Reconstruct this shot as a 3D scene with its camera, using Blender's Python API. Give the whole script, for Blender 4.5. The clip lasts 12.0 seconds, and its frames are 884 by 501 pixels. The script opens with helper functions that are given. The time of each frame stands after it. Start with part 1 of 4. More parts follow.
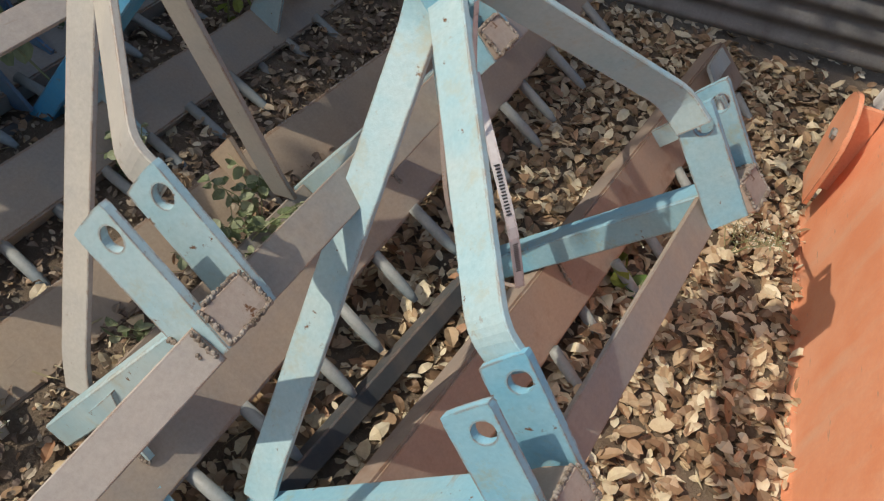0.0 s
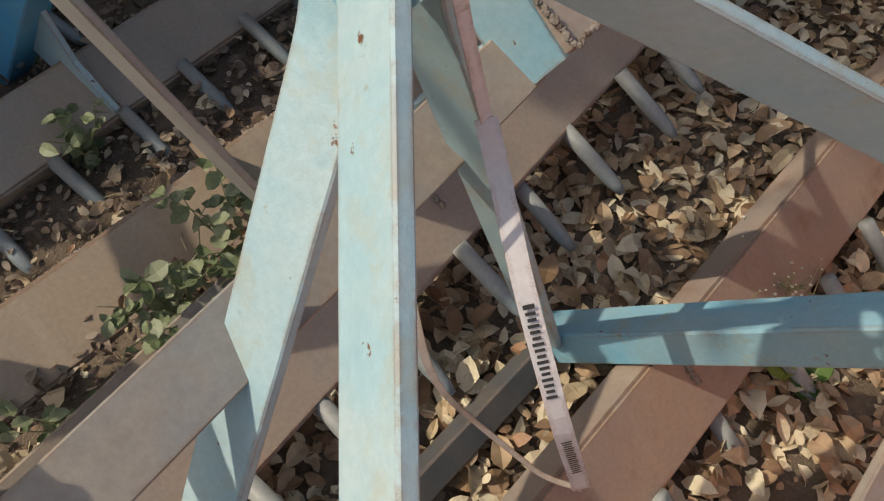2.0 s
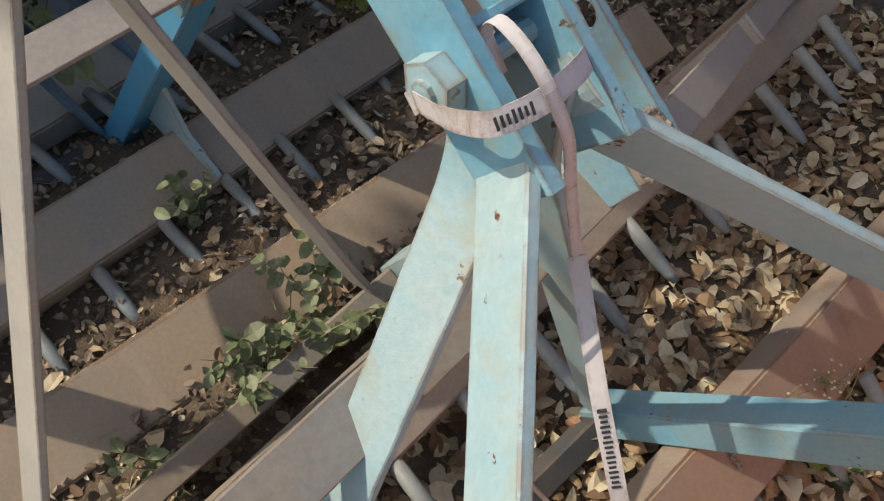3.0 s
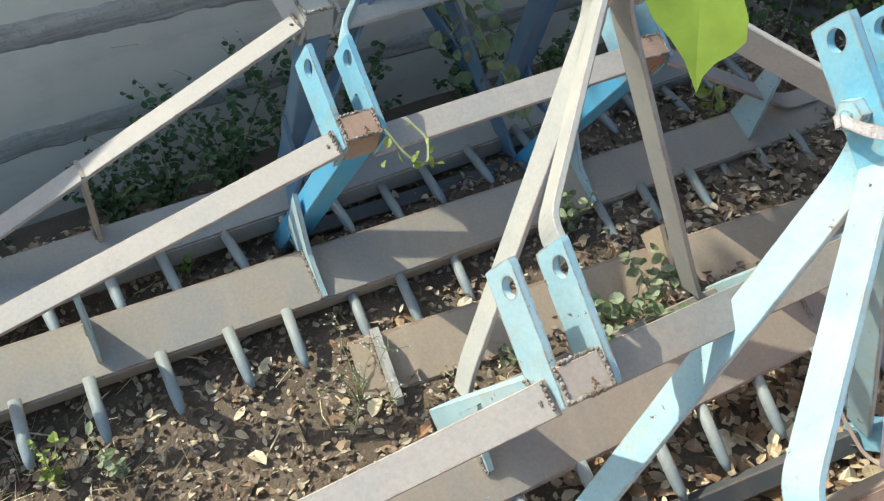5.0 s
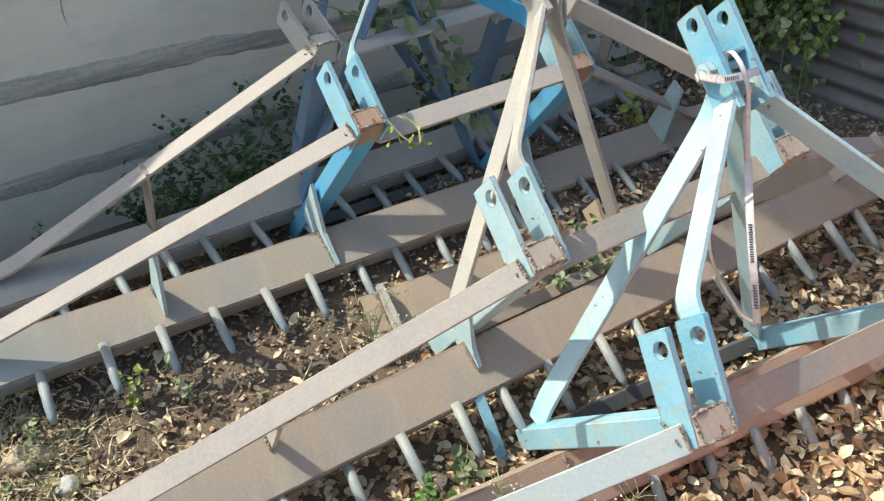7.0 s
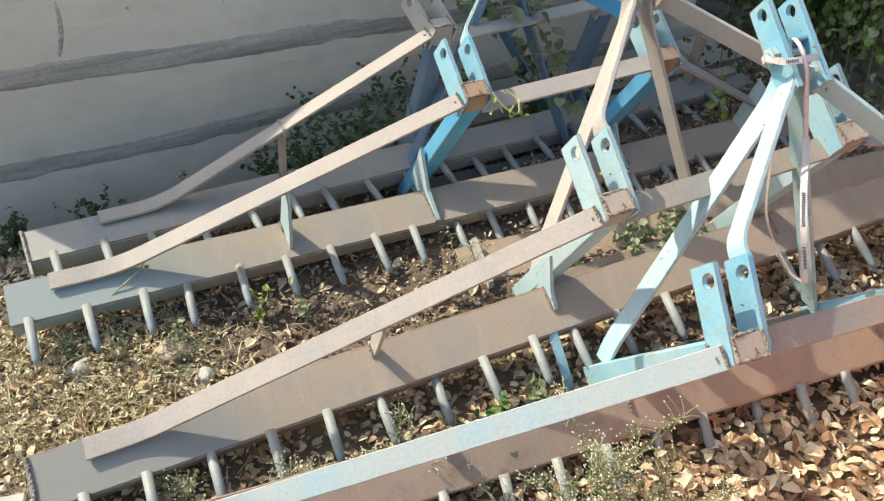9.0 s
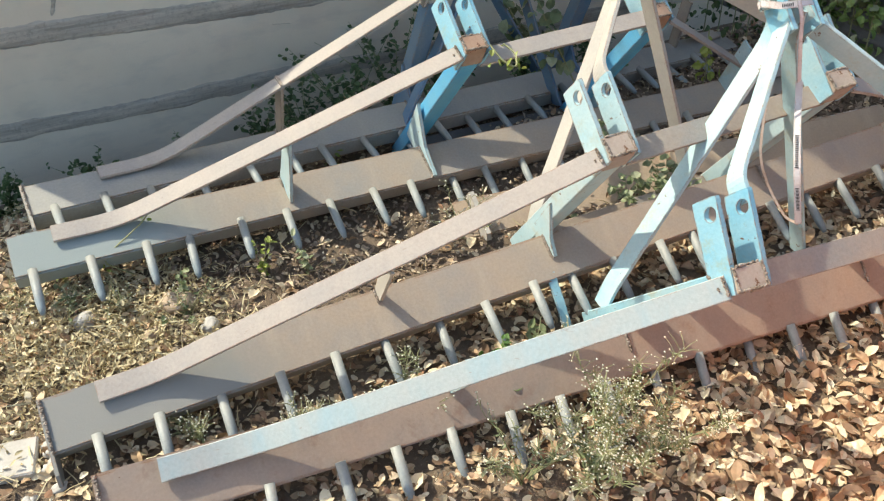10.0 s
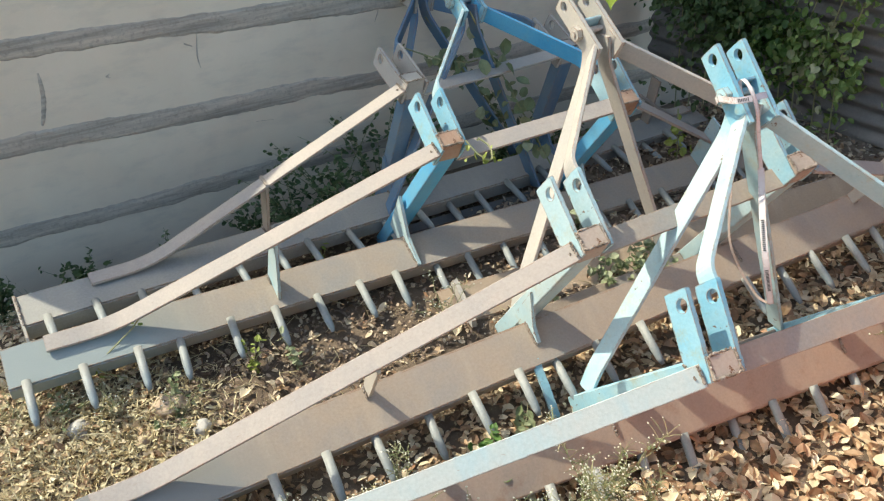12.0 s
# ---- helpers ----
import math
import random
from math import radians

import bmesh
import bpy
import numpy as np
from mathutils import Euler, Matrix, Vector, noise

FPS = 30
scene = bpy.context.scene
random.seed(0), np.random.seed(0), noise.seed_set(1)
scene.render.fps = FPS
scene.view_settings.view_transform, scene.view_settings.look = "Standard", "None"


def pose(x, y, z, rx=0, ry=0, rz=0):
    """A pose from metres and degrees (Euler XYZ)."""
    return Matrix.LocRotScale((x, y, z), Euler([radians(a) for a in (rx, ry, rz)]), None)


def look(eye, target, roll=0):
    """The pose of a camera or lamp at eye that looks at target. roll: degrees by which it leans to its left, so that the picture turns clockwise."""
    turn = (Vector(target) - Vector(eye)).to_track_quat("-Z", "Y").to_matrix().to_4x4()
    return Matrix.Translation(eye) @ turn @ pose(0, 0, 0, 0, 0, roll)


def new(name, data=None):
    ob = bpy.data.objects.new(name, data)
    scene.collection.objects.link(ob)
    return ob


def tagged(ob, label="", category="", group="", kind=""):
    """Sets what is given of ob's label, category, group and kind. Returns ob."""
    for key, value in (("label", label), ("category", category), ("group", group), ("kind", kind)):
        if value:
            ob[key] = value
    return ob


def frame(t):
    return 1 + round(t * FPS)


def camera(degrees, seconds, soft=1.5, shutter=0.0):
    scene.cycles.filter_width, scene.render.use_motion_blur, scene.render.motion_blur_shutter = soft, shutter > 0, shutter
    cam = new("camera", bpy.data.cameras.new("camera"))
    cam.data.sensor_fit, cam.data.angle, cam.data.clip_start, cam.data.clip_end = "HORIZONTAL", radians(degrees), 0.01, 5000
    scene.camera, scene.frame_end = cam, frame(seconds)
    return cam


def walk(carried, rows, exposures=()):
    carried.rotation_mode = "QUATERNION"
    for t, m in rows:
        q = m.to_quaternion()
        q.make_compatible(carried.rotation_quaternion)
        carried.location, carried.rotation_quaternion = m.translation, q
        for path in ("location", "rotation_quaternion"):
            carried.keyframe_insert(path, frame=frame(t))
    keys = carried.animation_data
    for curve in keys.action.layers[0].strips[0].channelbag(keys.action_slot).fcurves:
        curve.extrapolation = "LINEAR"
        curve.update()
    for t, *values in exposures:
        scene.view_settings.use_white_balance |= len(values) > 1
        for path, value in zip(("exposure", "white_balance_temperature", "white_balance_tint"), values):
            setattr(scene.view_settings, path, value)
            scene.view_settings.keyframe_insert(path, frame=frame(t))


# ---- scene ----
cam = camera(56.23, 12.0, soft=1.2)
# seconds, eye, and the camera's turn (Euler XYZ)
ROWS = [
    (0, 0.1510, -0.5900, 1.2860, 43.52, -8.00, -63.98),
    (0.5, 0.3555, -0.5266, 1.2115, 41.81, -7.42, -64.55),
    (1, 0.5304, -0.5060, 1.1446, 39.01, -6.19, -61.47),
    (1.5, 0.6846, -0.4884, 1.0612, 37.21, -3.27, -57.00),
    (2, 0.7484, -0.4725, 1.0224, 35.41, -1.72, -55.14),
    (2.5, 0.7414, -0.4422, 1.0315, 35.08, -1.70, -54.10),
    (2.7, 0.7240, -0.4440, 1.0744, 35.95, -1.86, -53.00),
    (4.3, 0.4424, -0.5650, 1.3349, 45.96, -2.15, -37.97),
    (4.5, 0.3547, -0.6110, 1.3418, 45.93, -1.81, -35.81),
    (5, 0.1501, -0.6947, 1.4102, 45.64, 0.17, -29.20),
    (5.5, -0.0114, -0.8527, 1.4565, 47.59, 1.23, -26.29),
    (6, -0.1276, -0.9423, 1.5127, 49.25, 1.09, -29.58),
    (6.5, -0.1901, -1.0044, 1.5247, 50.84, 0.51, -33.28),
    (6.7, -0.2092, -1.0492, 1.5359, 50.80, -0.10, -34.19),
    (8.3, -0.2174, -1.3750, 1.5642, 52.19, 1.06, -25.86),
    (8.5, -0.2620, -1.3830, 1.5753, 52.06, 0.80, -25.59),
    (9, -0.3896, -1.4176, 1.6140, 51.79, 0.47, -25.94),
    (9.5, -0.4628, -1.4633, 1.5933, 51.98, 0.21, -27.64),
    (10, -0.5010, -1.4695, 1.5620, 50.81, -0.31, -27.65),
    (10.5, -0.5111, -1.4660, 1.5845, 50.85, -0.92, -27.27),
    (11, -0.4756, -1.4643, 1.6218, 52.75, 0.71, -28.74),
    (11.5, -0.4729, -1.4639, 1.6339, 54.23, 1.45, -29.49),
    (12, -0.4727, -1.4788, 1.6682, 55.00, 1.55, -29.59),
]
walk(cam, [(t, pose(x, y, z, a, b, c)) for t, x, y, z, a, b, c in ROWS], [(0.0, -0.08, 6800, 7), (2.7, -0.10, 7150, 8), (4.3, 0.90, 6450, -1), (5.0, 0.80, 6250, -3), (5.6, 0.78, 6350, -2), (6.7, 0.79, 6500, 0), (8.3, 0.87, 6950, 3), (12.0, 0.90, 6950, 2)])

# ---- light ----
TO_SUN = Vector((-0.50, 0.60, 0.82)).normalized()
world = bpy.data.worlds.new("world")
scene.world = world
world.use_nodes = True
wn = world.node_tree
sky = wn.nodes.new("ShaderNodeTexSky")
sky.sky_type = "NISHITA"
sky.sun_disc = False
sky.sun_elevation = math.asin(TO_SUN.z)
sky.sun_rotation = math.atan2(TO_SUN.x, TO_SUN.y)
sky.dust_density = 2.5
wn.links.new(sky.outputs[0], wn.nodes["Background"].inputs[0])
wn.nodes["Background"].inputs[1].default_value = 0.15
sun = new("sun", bpy.data.lights.new("sun", "SUN"))
sun.data.energy = 3.1
sun.data.angle = radians(0.6)
sun.data.color = (1.0, 0.93, 0.82)
sun.matrix_world = look((0, 0, 6), Vector((0, 0, 6)) - TO_SUN)


# ---- materials ----
def mat(name, rough=0.6, metal=0.0):
    m = bpy.data.materials.new(name)
    m.use_nodes = True
    b = m.node_tree.nodes["Principled BSDF"]
    b.inputs["Roughness"].default_value = rough
    b.inputs["Metallic"].default_value = metal
    return m, m.node_tree, b


def tex_noise(nt, scale, detail=4.0, rough=0.6, stretch=(1, 1, 1), kind="Object"):
    tc = nt.nodes.new("ShaderNodeTexCoord")
    mp = nt.nodes.new("ShaderNodeMapping")
    mp.inputs["Scale"].default_value = stretch
    n = nt.nodes.new("ShaderNodeTexNoise")
    n.inputs["Scale"].default_value = scale
    n.inputs["Detail"].default_value = detail
    n.inputs["Roughness"].default_value = rough
    nt.links.new(tc.outputs[kind], mp.inputs[0])
    nt.links.new(mp.outputs[0], n.inputs[0])
    return n


def ramp(nt, source, stops):
    r = nt.nodes.new("ShaderNodeValToRGB")
    while len(r.color_ramp.elements) < len(stops):
        r.color_ramp.elements.new(0.5)
    for e, (p, c) in zip(r.color_ramp.elements, stops):
        e.position = p
        e.color = (c, c, c, 1) if isinstance(c, (int, float)) else (*c, 1)
    nt.links.new(source, r.inputs[0])
    return r.outputs[0]


def mix(nt, fac, a, b, mode="MIX"):
    n = nt.nodes.new("ShaderNodeMix")
    n.data_type = "RGBA"
    n.blend_type = mode
    for i, v in ((0, fac), (6, a), (7, b)):
        if isinstance(v, (int, float)):
            n.inputs[i].default_value = v
        elif isinstance(v, tuple):
            n.inputs[i].default_value = (*v, 1)
        else:
            nt.links.new(v, n.inputs[i])
    return n.outputs[2]


def bump(nt, b, height, strength, distance=0.004):
    n = nt.nodes.new("ShaderNodeBump")
    n.inputs["Strength"].default_value = strength
    n.inputs["Distance"].default_value = distance
    nt.links.new(height, n.inputs["Height"])
    nt.links.new(n.outputs[0], b.inputs["Normal"])


def paint(name, base, worn, dust, chip=0.64, wear=0.5, rough=0.55, rust=(0.16, 0.07, 0.03), rust_edge=(0.27, 0.15, 0.085), stain=None, cool=None):
    """Weathered brush paint: two tones, dust, chips down to rust."""
    m, nt, b = mat(name, rough)
    big = tex_noise(nt, 5.0, 5, 0.65)
    streak = tex_noise(nt, 14.0, 4, 0.6, (1, 0.25, 0.25))
    fine = tex_noise(nt, 130.0, 3, 0.7)
    spots = tex_noise(nt, 34.0, 6, 0.72)
    c = mix(nt, ramp(nt, big.outputs[0], [(wear - 0.12, 0.0), (wear + 0.16, 1.0)]), base, worn)
    c = mix(nt, ramp(nt, streak.outputs[0], [(0.50, 0.0), (0.78, 0.75)]), c, dust)
    c = mix(nt, 0.22, c, ramp(nt, fine.outputs[0], [(0.3, 0.2), (0.7, 0.9)]), "SOFT_LIGHT")
    c = mix(nt, ramp(nt, spots.outputs[0], [(chip, 0.0), (chip + 0.025, 1.0)]), c, rust)
    scuff = tex_noise(nt, 26.0, 3, 0.8, (0.35, 1.6, 1.6))
    c = mix(nt, ramp(nt, scuff.outputs[0], [(0.66, 0.0), (0.72, 0.55)]), c, (0.30, 0.24, 0.19))
    if stain:
        c = mix(nt, ramp(nt, tex_noise(nt, 11.0, 7, 0.7).outputs[0], [(0.55, 0.0), (0.68, 0.7)]), c, stain)
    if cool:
        # a cooler, greyer tone towards the beam's low-x end, its edge ragged
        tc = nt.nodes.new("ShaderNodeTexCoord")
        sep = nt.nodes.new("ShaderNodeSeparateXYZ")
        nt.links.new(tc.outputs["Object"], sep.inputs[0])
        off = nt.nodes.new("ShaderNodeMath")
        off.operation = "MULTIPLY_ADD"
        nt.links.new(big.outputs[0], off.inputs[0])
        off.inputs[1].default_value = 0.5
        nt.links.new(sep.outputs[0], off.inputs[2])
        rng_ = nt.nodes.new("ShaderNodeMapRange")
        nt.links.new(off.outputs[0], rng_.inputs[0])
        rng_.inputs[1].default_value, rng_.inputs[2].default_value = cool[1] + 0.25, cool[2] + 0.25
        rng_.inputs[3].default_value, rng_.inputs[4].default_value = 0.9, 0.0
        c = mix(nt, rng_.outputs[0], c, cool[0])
    # worn edges, broken up by noise
    bev = nt.nodes.new("ShaderNodeBevel")
    bev.samples = 4
    bev.inputs["Radius"].default_value = 0.006
    geo = nt.nodes.new("ShaderNodeNewGeometry")
    dot = nt.nodes.new("ShaderNodeVectorMath")
    dot.operation = "DOT_PRODUCT"
    nt.links.new(bev.outputs[0], dot.inputs[0])
    nt.links.new(geo.outputs["Normal"], dot.inputs[1])
    rim = ramp(nt, dot.outputs["Value"], [(0.86, 1.0), (0.97, 0.0)])
    worn_edge = mix(nt, 1.0, rim, ramp(nt, tex_noise(nt, 22.0, 6, 0.75).outputs[0], [(0.42, 0.0), (0.54, 0.95)]), "MULTIPLY")
    c = mix(nt, worn_edge, c, rust_edge)
    nt.links.new(c, b.inputs["Base Color"])
    nt.links.new(ramp(nt, fine.outputs[0], [(0.3, rough - 0.12), (0.7, min(rough + 0.2, 1))]), b.inputs["Roughness"])
    h = mix(nt, 0.5, fine.outputs[0], spots.outputs[0])
    bump(nt, b, h, 0.5, 0.002)
    return m


BLUE = paint("sky_blue_paint", (0.17, 0.42, 0.56), (0.28, 0.48, 0.56), (0.38, 0.45, 0.43), 0.645, stain=(0.34, 0.33, 0.20))
PALE = paint("pale_blue_paint", (0.30, 0.49, 0.56), (0.42, 0.54, 0.56), (0.48, 0.52, 0.50), 0.645, 0.46, stain=(0.42, 0.42, 0.33))
VIVID = paint("vivid_blue_paint", (0.05, 0.33, 0.62), (0.11, 0.40, 0.62), (0.18, 0.37, 0.48), 0.74, 0.52)
GREY = paint("dusty_grey_paint", (0.36, 0.285, 0.22), (0.28, 0.265, 0.245), (0.41, 0.335, 0.26), 0.71, 0.5, 0.6)
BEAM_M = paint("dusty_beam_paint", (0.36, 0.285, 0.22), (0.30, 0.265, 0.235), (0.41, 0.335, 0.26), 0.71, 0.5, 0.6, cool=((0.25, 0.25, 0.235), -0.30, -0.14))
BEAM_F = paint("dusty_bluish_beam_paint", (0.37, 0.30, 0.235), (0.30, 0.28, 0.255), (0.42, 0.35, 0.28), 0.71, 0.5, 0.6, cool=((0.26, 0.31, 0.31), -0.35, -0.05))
BEAM_W = paint("cool_grey_beam_paint", (0.33, 0.315, 0.285), (0.28, 0.28, 0.27), (0.38, 0.35, 0.30), 0.71, 0.5, 0.6)
BEAM_N = paint("brown_grey_beam_paint", (0.36, 0.265, 0.205), (0.29, 0.235, 0.20), (0.38, 0.30, 0.235), 0.70, 0.5, 0.65, stain=(0.25, 0.155, 0.115))
WARMGREY = paint("warm_grey_paint", (0.42, 0.36, 0.315), (0.36, 0.325, 0.30), (0.46, 0.40, 0.345), 0.76, 0.5, 0.6)
PALEGREY = paint("pale_blue_grey_paint", (0.40, 0.46, 0.46), (0.44, 0.45, 0.43), (0.30, 0.47, 0.54), 0.76, 0.5, 0.6)
CREAM = paint("cream_grey_paint", (0.46, 0.42, 0.37), (0.38, 0.36, 0.34), (0.50, 0.46, 0.40), 0.72, 0.5, 0.6)
# W's dark blue; on F's rear legs the darkness stands in for shade
SHADEBLUE = paint("dull_shaded_blue_paint", (0.07, 0.17, 0.31), (0.14, 0.22, 0.30), (0.22, 0.25, 0.26), 0.75)
RUST = paint("rusty_primer", (0.30, 0.15, 0.08), (0.40, 0.30, 0.24), (0.36, 0.28, 0.22), 0.60, 0.5, 0.75, (0.10, 0.04, 0.02))
BLOCKTAN = paint("dirty_tan_paint", (0.38, 0.28, 0.22), (0.42, 0.36, 0.31), (0.30, 0.24, 0.20), 0.60, 0.5, 0.75)
DARKSTEEL = paint("dark_dirty_steel", (0.07, 0.075, 0.08), (0.10, 0.10, 0.10), (0.16, 0.13, 0.11), 0.70, 0.5, 0.6)
STEEL = paint("grey_blue_tine", (0.22, 0.28, 0.31), (0.28, 0.29, 0.28), (0.34, 0.31, 0.27), 0.70, 0.5, 0.5)


def weld_material():
    m, nt, b = mat("weld_bead", 0.7, 0.2)
    n = tex_noise(nt, 70, 4)
    nt.links.new(ramp(nt, n.outputs[0], [(0.32, (0.14, 0.10, 0.07)), (0.5, (0.27, 0.22, 0.18)), (0.7, (0.40, 0.36, 0.32))]), b.inputs["Base Color"])
    bump(nt, b, n.outputs[0], 0.6, 0.003)
    return m


WELD = weld_material()


def ground_material():
    m, nt, b = mat("dry_earth", 0.95)
    n1, n2, n3 = tex_noise(nt, 1.6, 6), tex_noise(nt, 22, 6, 0.7), tex_noise(nt, 160, 3)
    c = mix(nt, ramp(nt, n1.outputs[0], [(0.38, 0.0), (0.62, 1.0)]), (0.115, 0.083, 0.058), (0.20, 0.15, 0.105))
    c = mix(nt, ramp(nt, n2.outputs[0], [(0.45, 0.0), (0.7, 0.8)]), c, (0.12, 0.084, 0.058))
    c = mix(nt, ramp(nt, n3.outputs[0], [(0.6, 0.0), (0.72, 0.6)]), c, (0.42, 0.34, 0.24))
    nt.links.new(c, b.inputs["Base Color"])
    bump(nt, b, mix(nt, 0.4, n2.outputs[0], n3.outputs[0]), 0.8, 0.012)
    return m


def leaf_material(name, stops, trans=0.12, rough=0.6):
    """Leaves: a colour for each leaf, blotched."""
    m, nt, b = mat(name, rough)
    g = nt.nodes.new("ShaderNodeNewGeometry")
    c = ramp(nt, g.outputs["Random Per Island"], stops)
    n = tex_noise(nt, 60, 4)
    c = mix(nt, 0.35, c, ramp(nt, n.outputs[0], [(0.3, 0.3), (0.7, 0.75)]), "OVERLAY")
    nt.links.new(c, b.inputs["Base Color"])
    t = nt.nodes.new("ShaderNodeBsdfTranslucent")
    nt.links.new(c, t.inputs[0])
    s = nt.nodes.new("ShaderNodeMixShader")
    s.inputs[0].default_value = trans
    nt.links.new(b.outputs[0], s.inputs[1])
    nt.links.new(t.outputs[0], s.inputs[2])
    nt.links.new(s.outputs[0], nt.nodes["Material Output"].inputs[0])
    bump(nt, b, n.outputs[0], 0.3, 0.002)
    return m


EARTH = ground_material()
DRYLEAF = leaf_material("dry_leaves", [(0.0, (0.20, 0.12, 0.07)), (0.28, (0.40, 0.26, 0.15)), (0.5, (0.58, 0.45, 0.29)), (0.82, (0.78, 0.68, 0.49)), (1.0, (0.36, 0.19, 0.105))], 0.1)
# darker leaf colours that carry the shade between the beams
SHADELEAF = leaf_material("shade_dark_leaves", [(0.0, (0.11, 0.07, 0.05)), (0.4, (0.20, 0.14, 0.10)), (0.75, (0.30, 0.23, 0.165)), (1.0, (0.46, 0.38, 0.28))], 0.05)
STRAW = leaf_material("dry_straw", [(0.0, (0.34, 0.27, 0.15)), (0.5, (0.52, 0.44, 0.27)), (1.0, (0.62, 0.55, 0.36))], 0.1, 0.8)
GREEN = leaf_material("green_leaves", [(0.0, (0.05, 0.12, 0.025)), (0.5, (0.09, 0.18, 0.04)), (1.0, (0.17, 0.26, 0.07))], 0.25, 0.5)
PALEGREEN = leaf_material("pale_green_leaves", [(0.0, (0.14, 0.18, 0.08)), (0.5, (0.23, 0.27, 0.14)), (1.0, (0.38, 0.40, 0.26))], 0.25, 0.55)
LITFRESH = leaf_material("sunlit_fresh_green_leaves", [(0.0, (0.12, 0.20, 0.05)), (0.5, (0.19, 0.29, 0.08)), (1.0, (0.30, 0.40, 0.15))], 0.3, 0.5)
YELLOWGREEN = leaf_material("yellow_green_leaves", [(0.0, (0.20, 0.26, 0.05)), (1.0, (0.38, 0.42, 0.10))], 0.3, 0.5)
DARKGREEN = leaf_material("dark_green_leaves", [(0.0, (0.05, 0.09, 0.03)), (0.6, (0.085, 0.14, 0.05)), (1.0, (0.12, 0.18, 0.07))], 0.3, 0.5)
FLOWER = leaf_material("white_flower_heads", [(0.0, (0.62, 0.62, 0.50)), (1.0, (0.78, 0.77, 0.66))], 0.1, 0.8)
STEM = leaf_material("plant_stems", [(0.0, (0.20, 0.22, 0.10)), (1.0, (0.34, 0.33, 0.18))], 0.0, 0.7)
WOODY = leaf_material("woody_stems", [(0.0, (0.14, 0.10, 0.07)), (1.0, (0.22, 0.17, 0.12))], 0.0, 0.9)


def plaster_material():
    m, nt, b = mat("grey_beige_plaster", 0.9)
    n1, n2, n3 = tex_noise(nt, 1.3, 6), tex_noise(nt, 9, 6, 0.65, (0.5, 1, 1.6)), tex_noise(nt, 120, 4)
    c = mix(nt, ramp(nt, n1.outputs[0], [(0.35, 0.0), (0.65, 1.0)]), (0.71, 0.62, 0.50), (0.83, 0.74, 0.61))
    c = mix(nt, ramp(nt, n2.outputs[0], [(0.50, 0.0), (0.74, 0.65)]), c, (0.56, 0.51, 0.44))
    nt.links.new(c, b.inputs["Base Color"])
    bump(nt, b, mix(nt, 0.5, n2.outputs[0], n3.outputs[0]), 0.35, 0.006)
    return m


def mortar_material():
    m, nt, b = mat("dark_smeared_mortar", 0.95)
    n1, n2 = tex_noise(nt, 14, 8, 0.75, (0.10, 1, 2.0)), tex_noise(nt, 60, 5, 0.7)
    c = mix(nt, ramp(nt, n1.outputs[0], [(0.35, 0.0), (0.65, 1.0)]), (0.31, 0.28, 0.245), (0.66, 0.59, 0.50))
    c = mix(nt, ramp(nt, n2.outputs[0], [(0.5, 0.0), (0.7, 0.5)]), c, (0.22, 0.20, 0.18))
    nt.links.new(c, b.inputs["Base Color"])
    bump(nt, b, mix(nt, 0.5, n1.outputs[0], n2.outputs[0]), 0.9, 0.012)
    return m


PLASTER, MORTAR = plaster_material(), mortar_material()
SHEET = paint("weathered_sheet_metal", (0.13, 0.125, 0.12), (0.19, 0.18, 0.175), (0.10, 0.085, 0.075), 0.68, 0.5, 0.5)
ORANGE = paint("faded_orange_paint", (0.72, 0.27, 0.14), (0.76, 0.35, 0.21), (0.68, 0.40, 0.27), 0.80, 0.5, 0.5)
CONCRETE = paint("pale_concrete", (0.42, 0.40, 0.37), (0.52, 0.50, 0.46), (0.34, 0.30, 0.26), 0.78, 0.5, 0.9)
# browner copy of the white tape; its shadow side is in the colour
SHADETAPE = paint("shaded_back_tape", (0.42, 0.34, 0.29), (0.50, 0.43, 0.38), (0.36, 0.30, 0.26), 0.95, 0.5, 0.8)
TAPE = paint("white_woven_tape", (0.70, 0.66, 0.66), (0.60, 0.55, 0.56), (0.62, 0.58, 0.56), 0.95, 0.5, 0.7)
INK = paint("black_print", (0.03, 0.03, 0.03), (0.05, 0.05, 0.05), (0.08, 0.07, 0.07), 0.95)


# ---- mesh helpers ----
def part(name, bm, material, parent=None, label="", smooth=False):
    """Link a bmesh as one mesh object under a thing."""
    me = bpy.data.meshes.new(name)
    bm.normal_update()
    bm.to_mesh(me)
    bm.free()
    me.materials.append(material)
    if smooth:
        me.shade_smooth()
    ob = new(name, me)
    ob.parent = parent
    return tagged(ob, label)


def holder(name, m, label, category, group="", kind=""):
    e = new(name)
    e.empty_display_size = 0.05
    e.matrix_world = m
    return tagged(e, label, category, group, kind)


def box(bm, x0, x1, y0, y1, z0, z1, bevel=0.002):
    vs = [bm.verts.new((x, y, z)) for x in (x0, x1) for y in (y0, y1) for z in (z0, z1)]
    fs = [bm.faces.new([vs[i] for i in q]) for q in ((0, 1, 3, 2), (4, 6, 7, 5), (0, 4, 5, 1), (2, 3, 7, 6), (0, 2, 6, 4), (1, 5, 7, 3))]
    if bevel:
        es = list({e for f in fs for e in f.edges})
        bmesh.ops.bevel(bm, geom=es, offset=bevel, segments=1, affect="EDGES")
    return bm


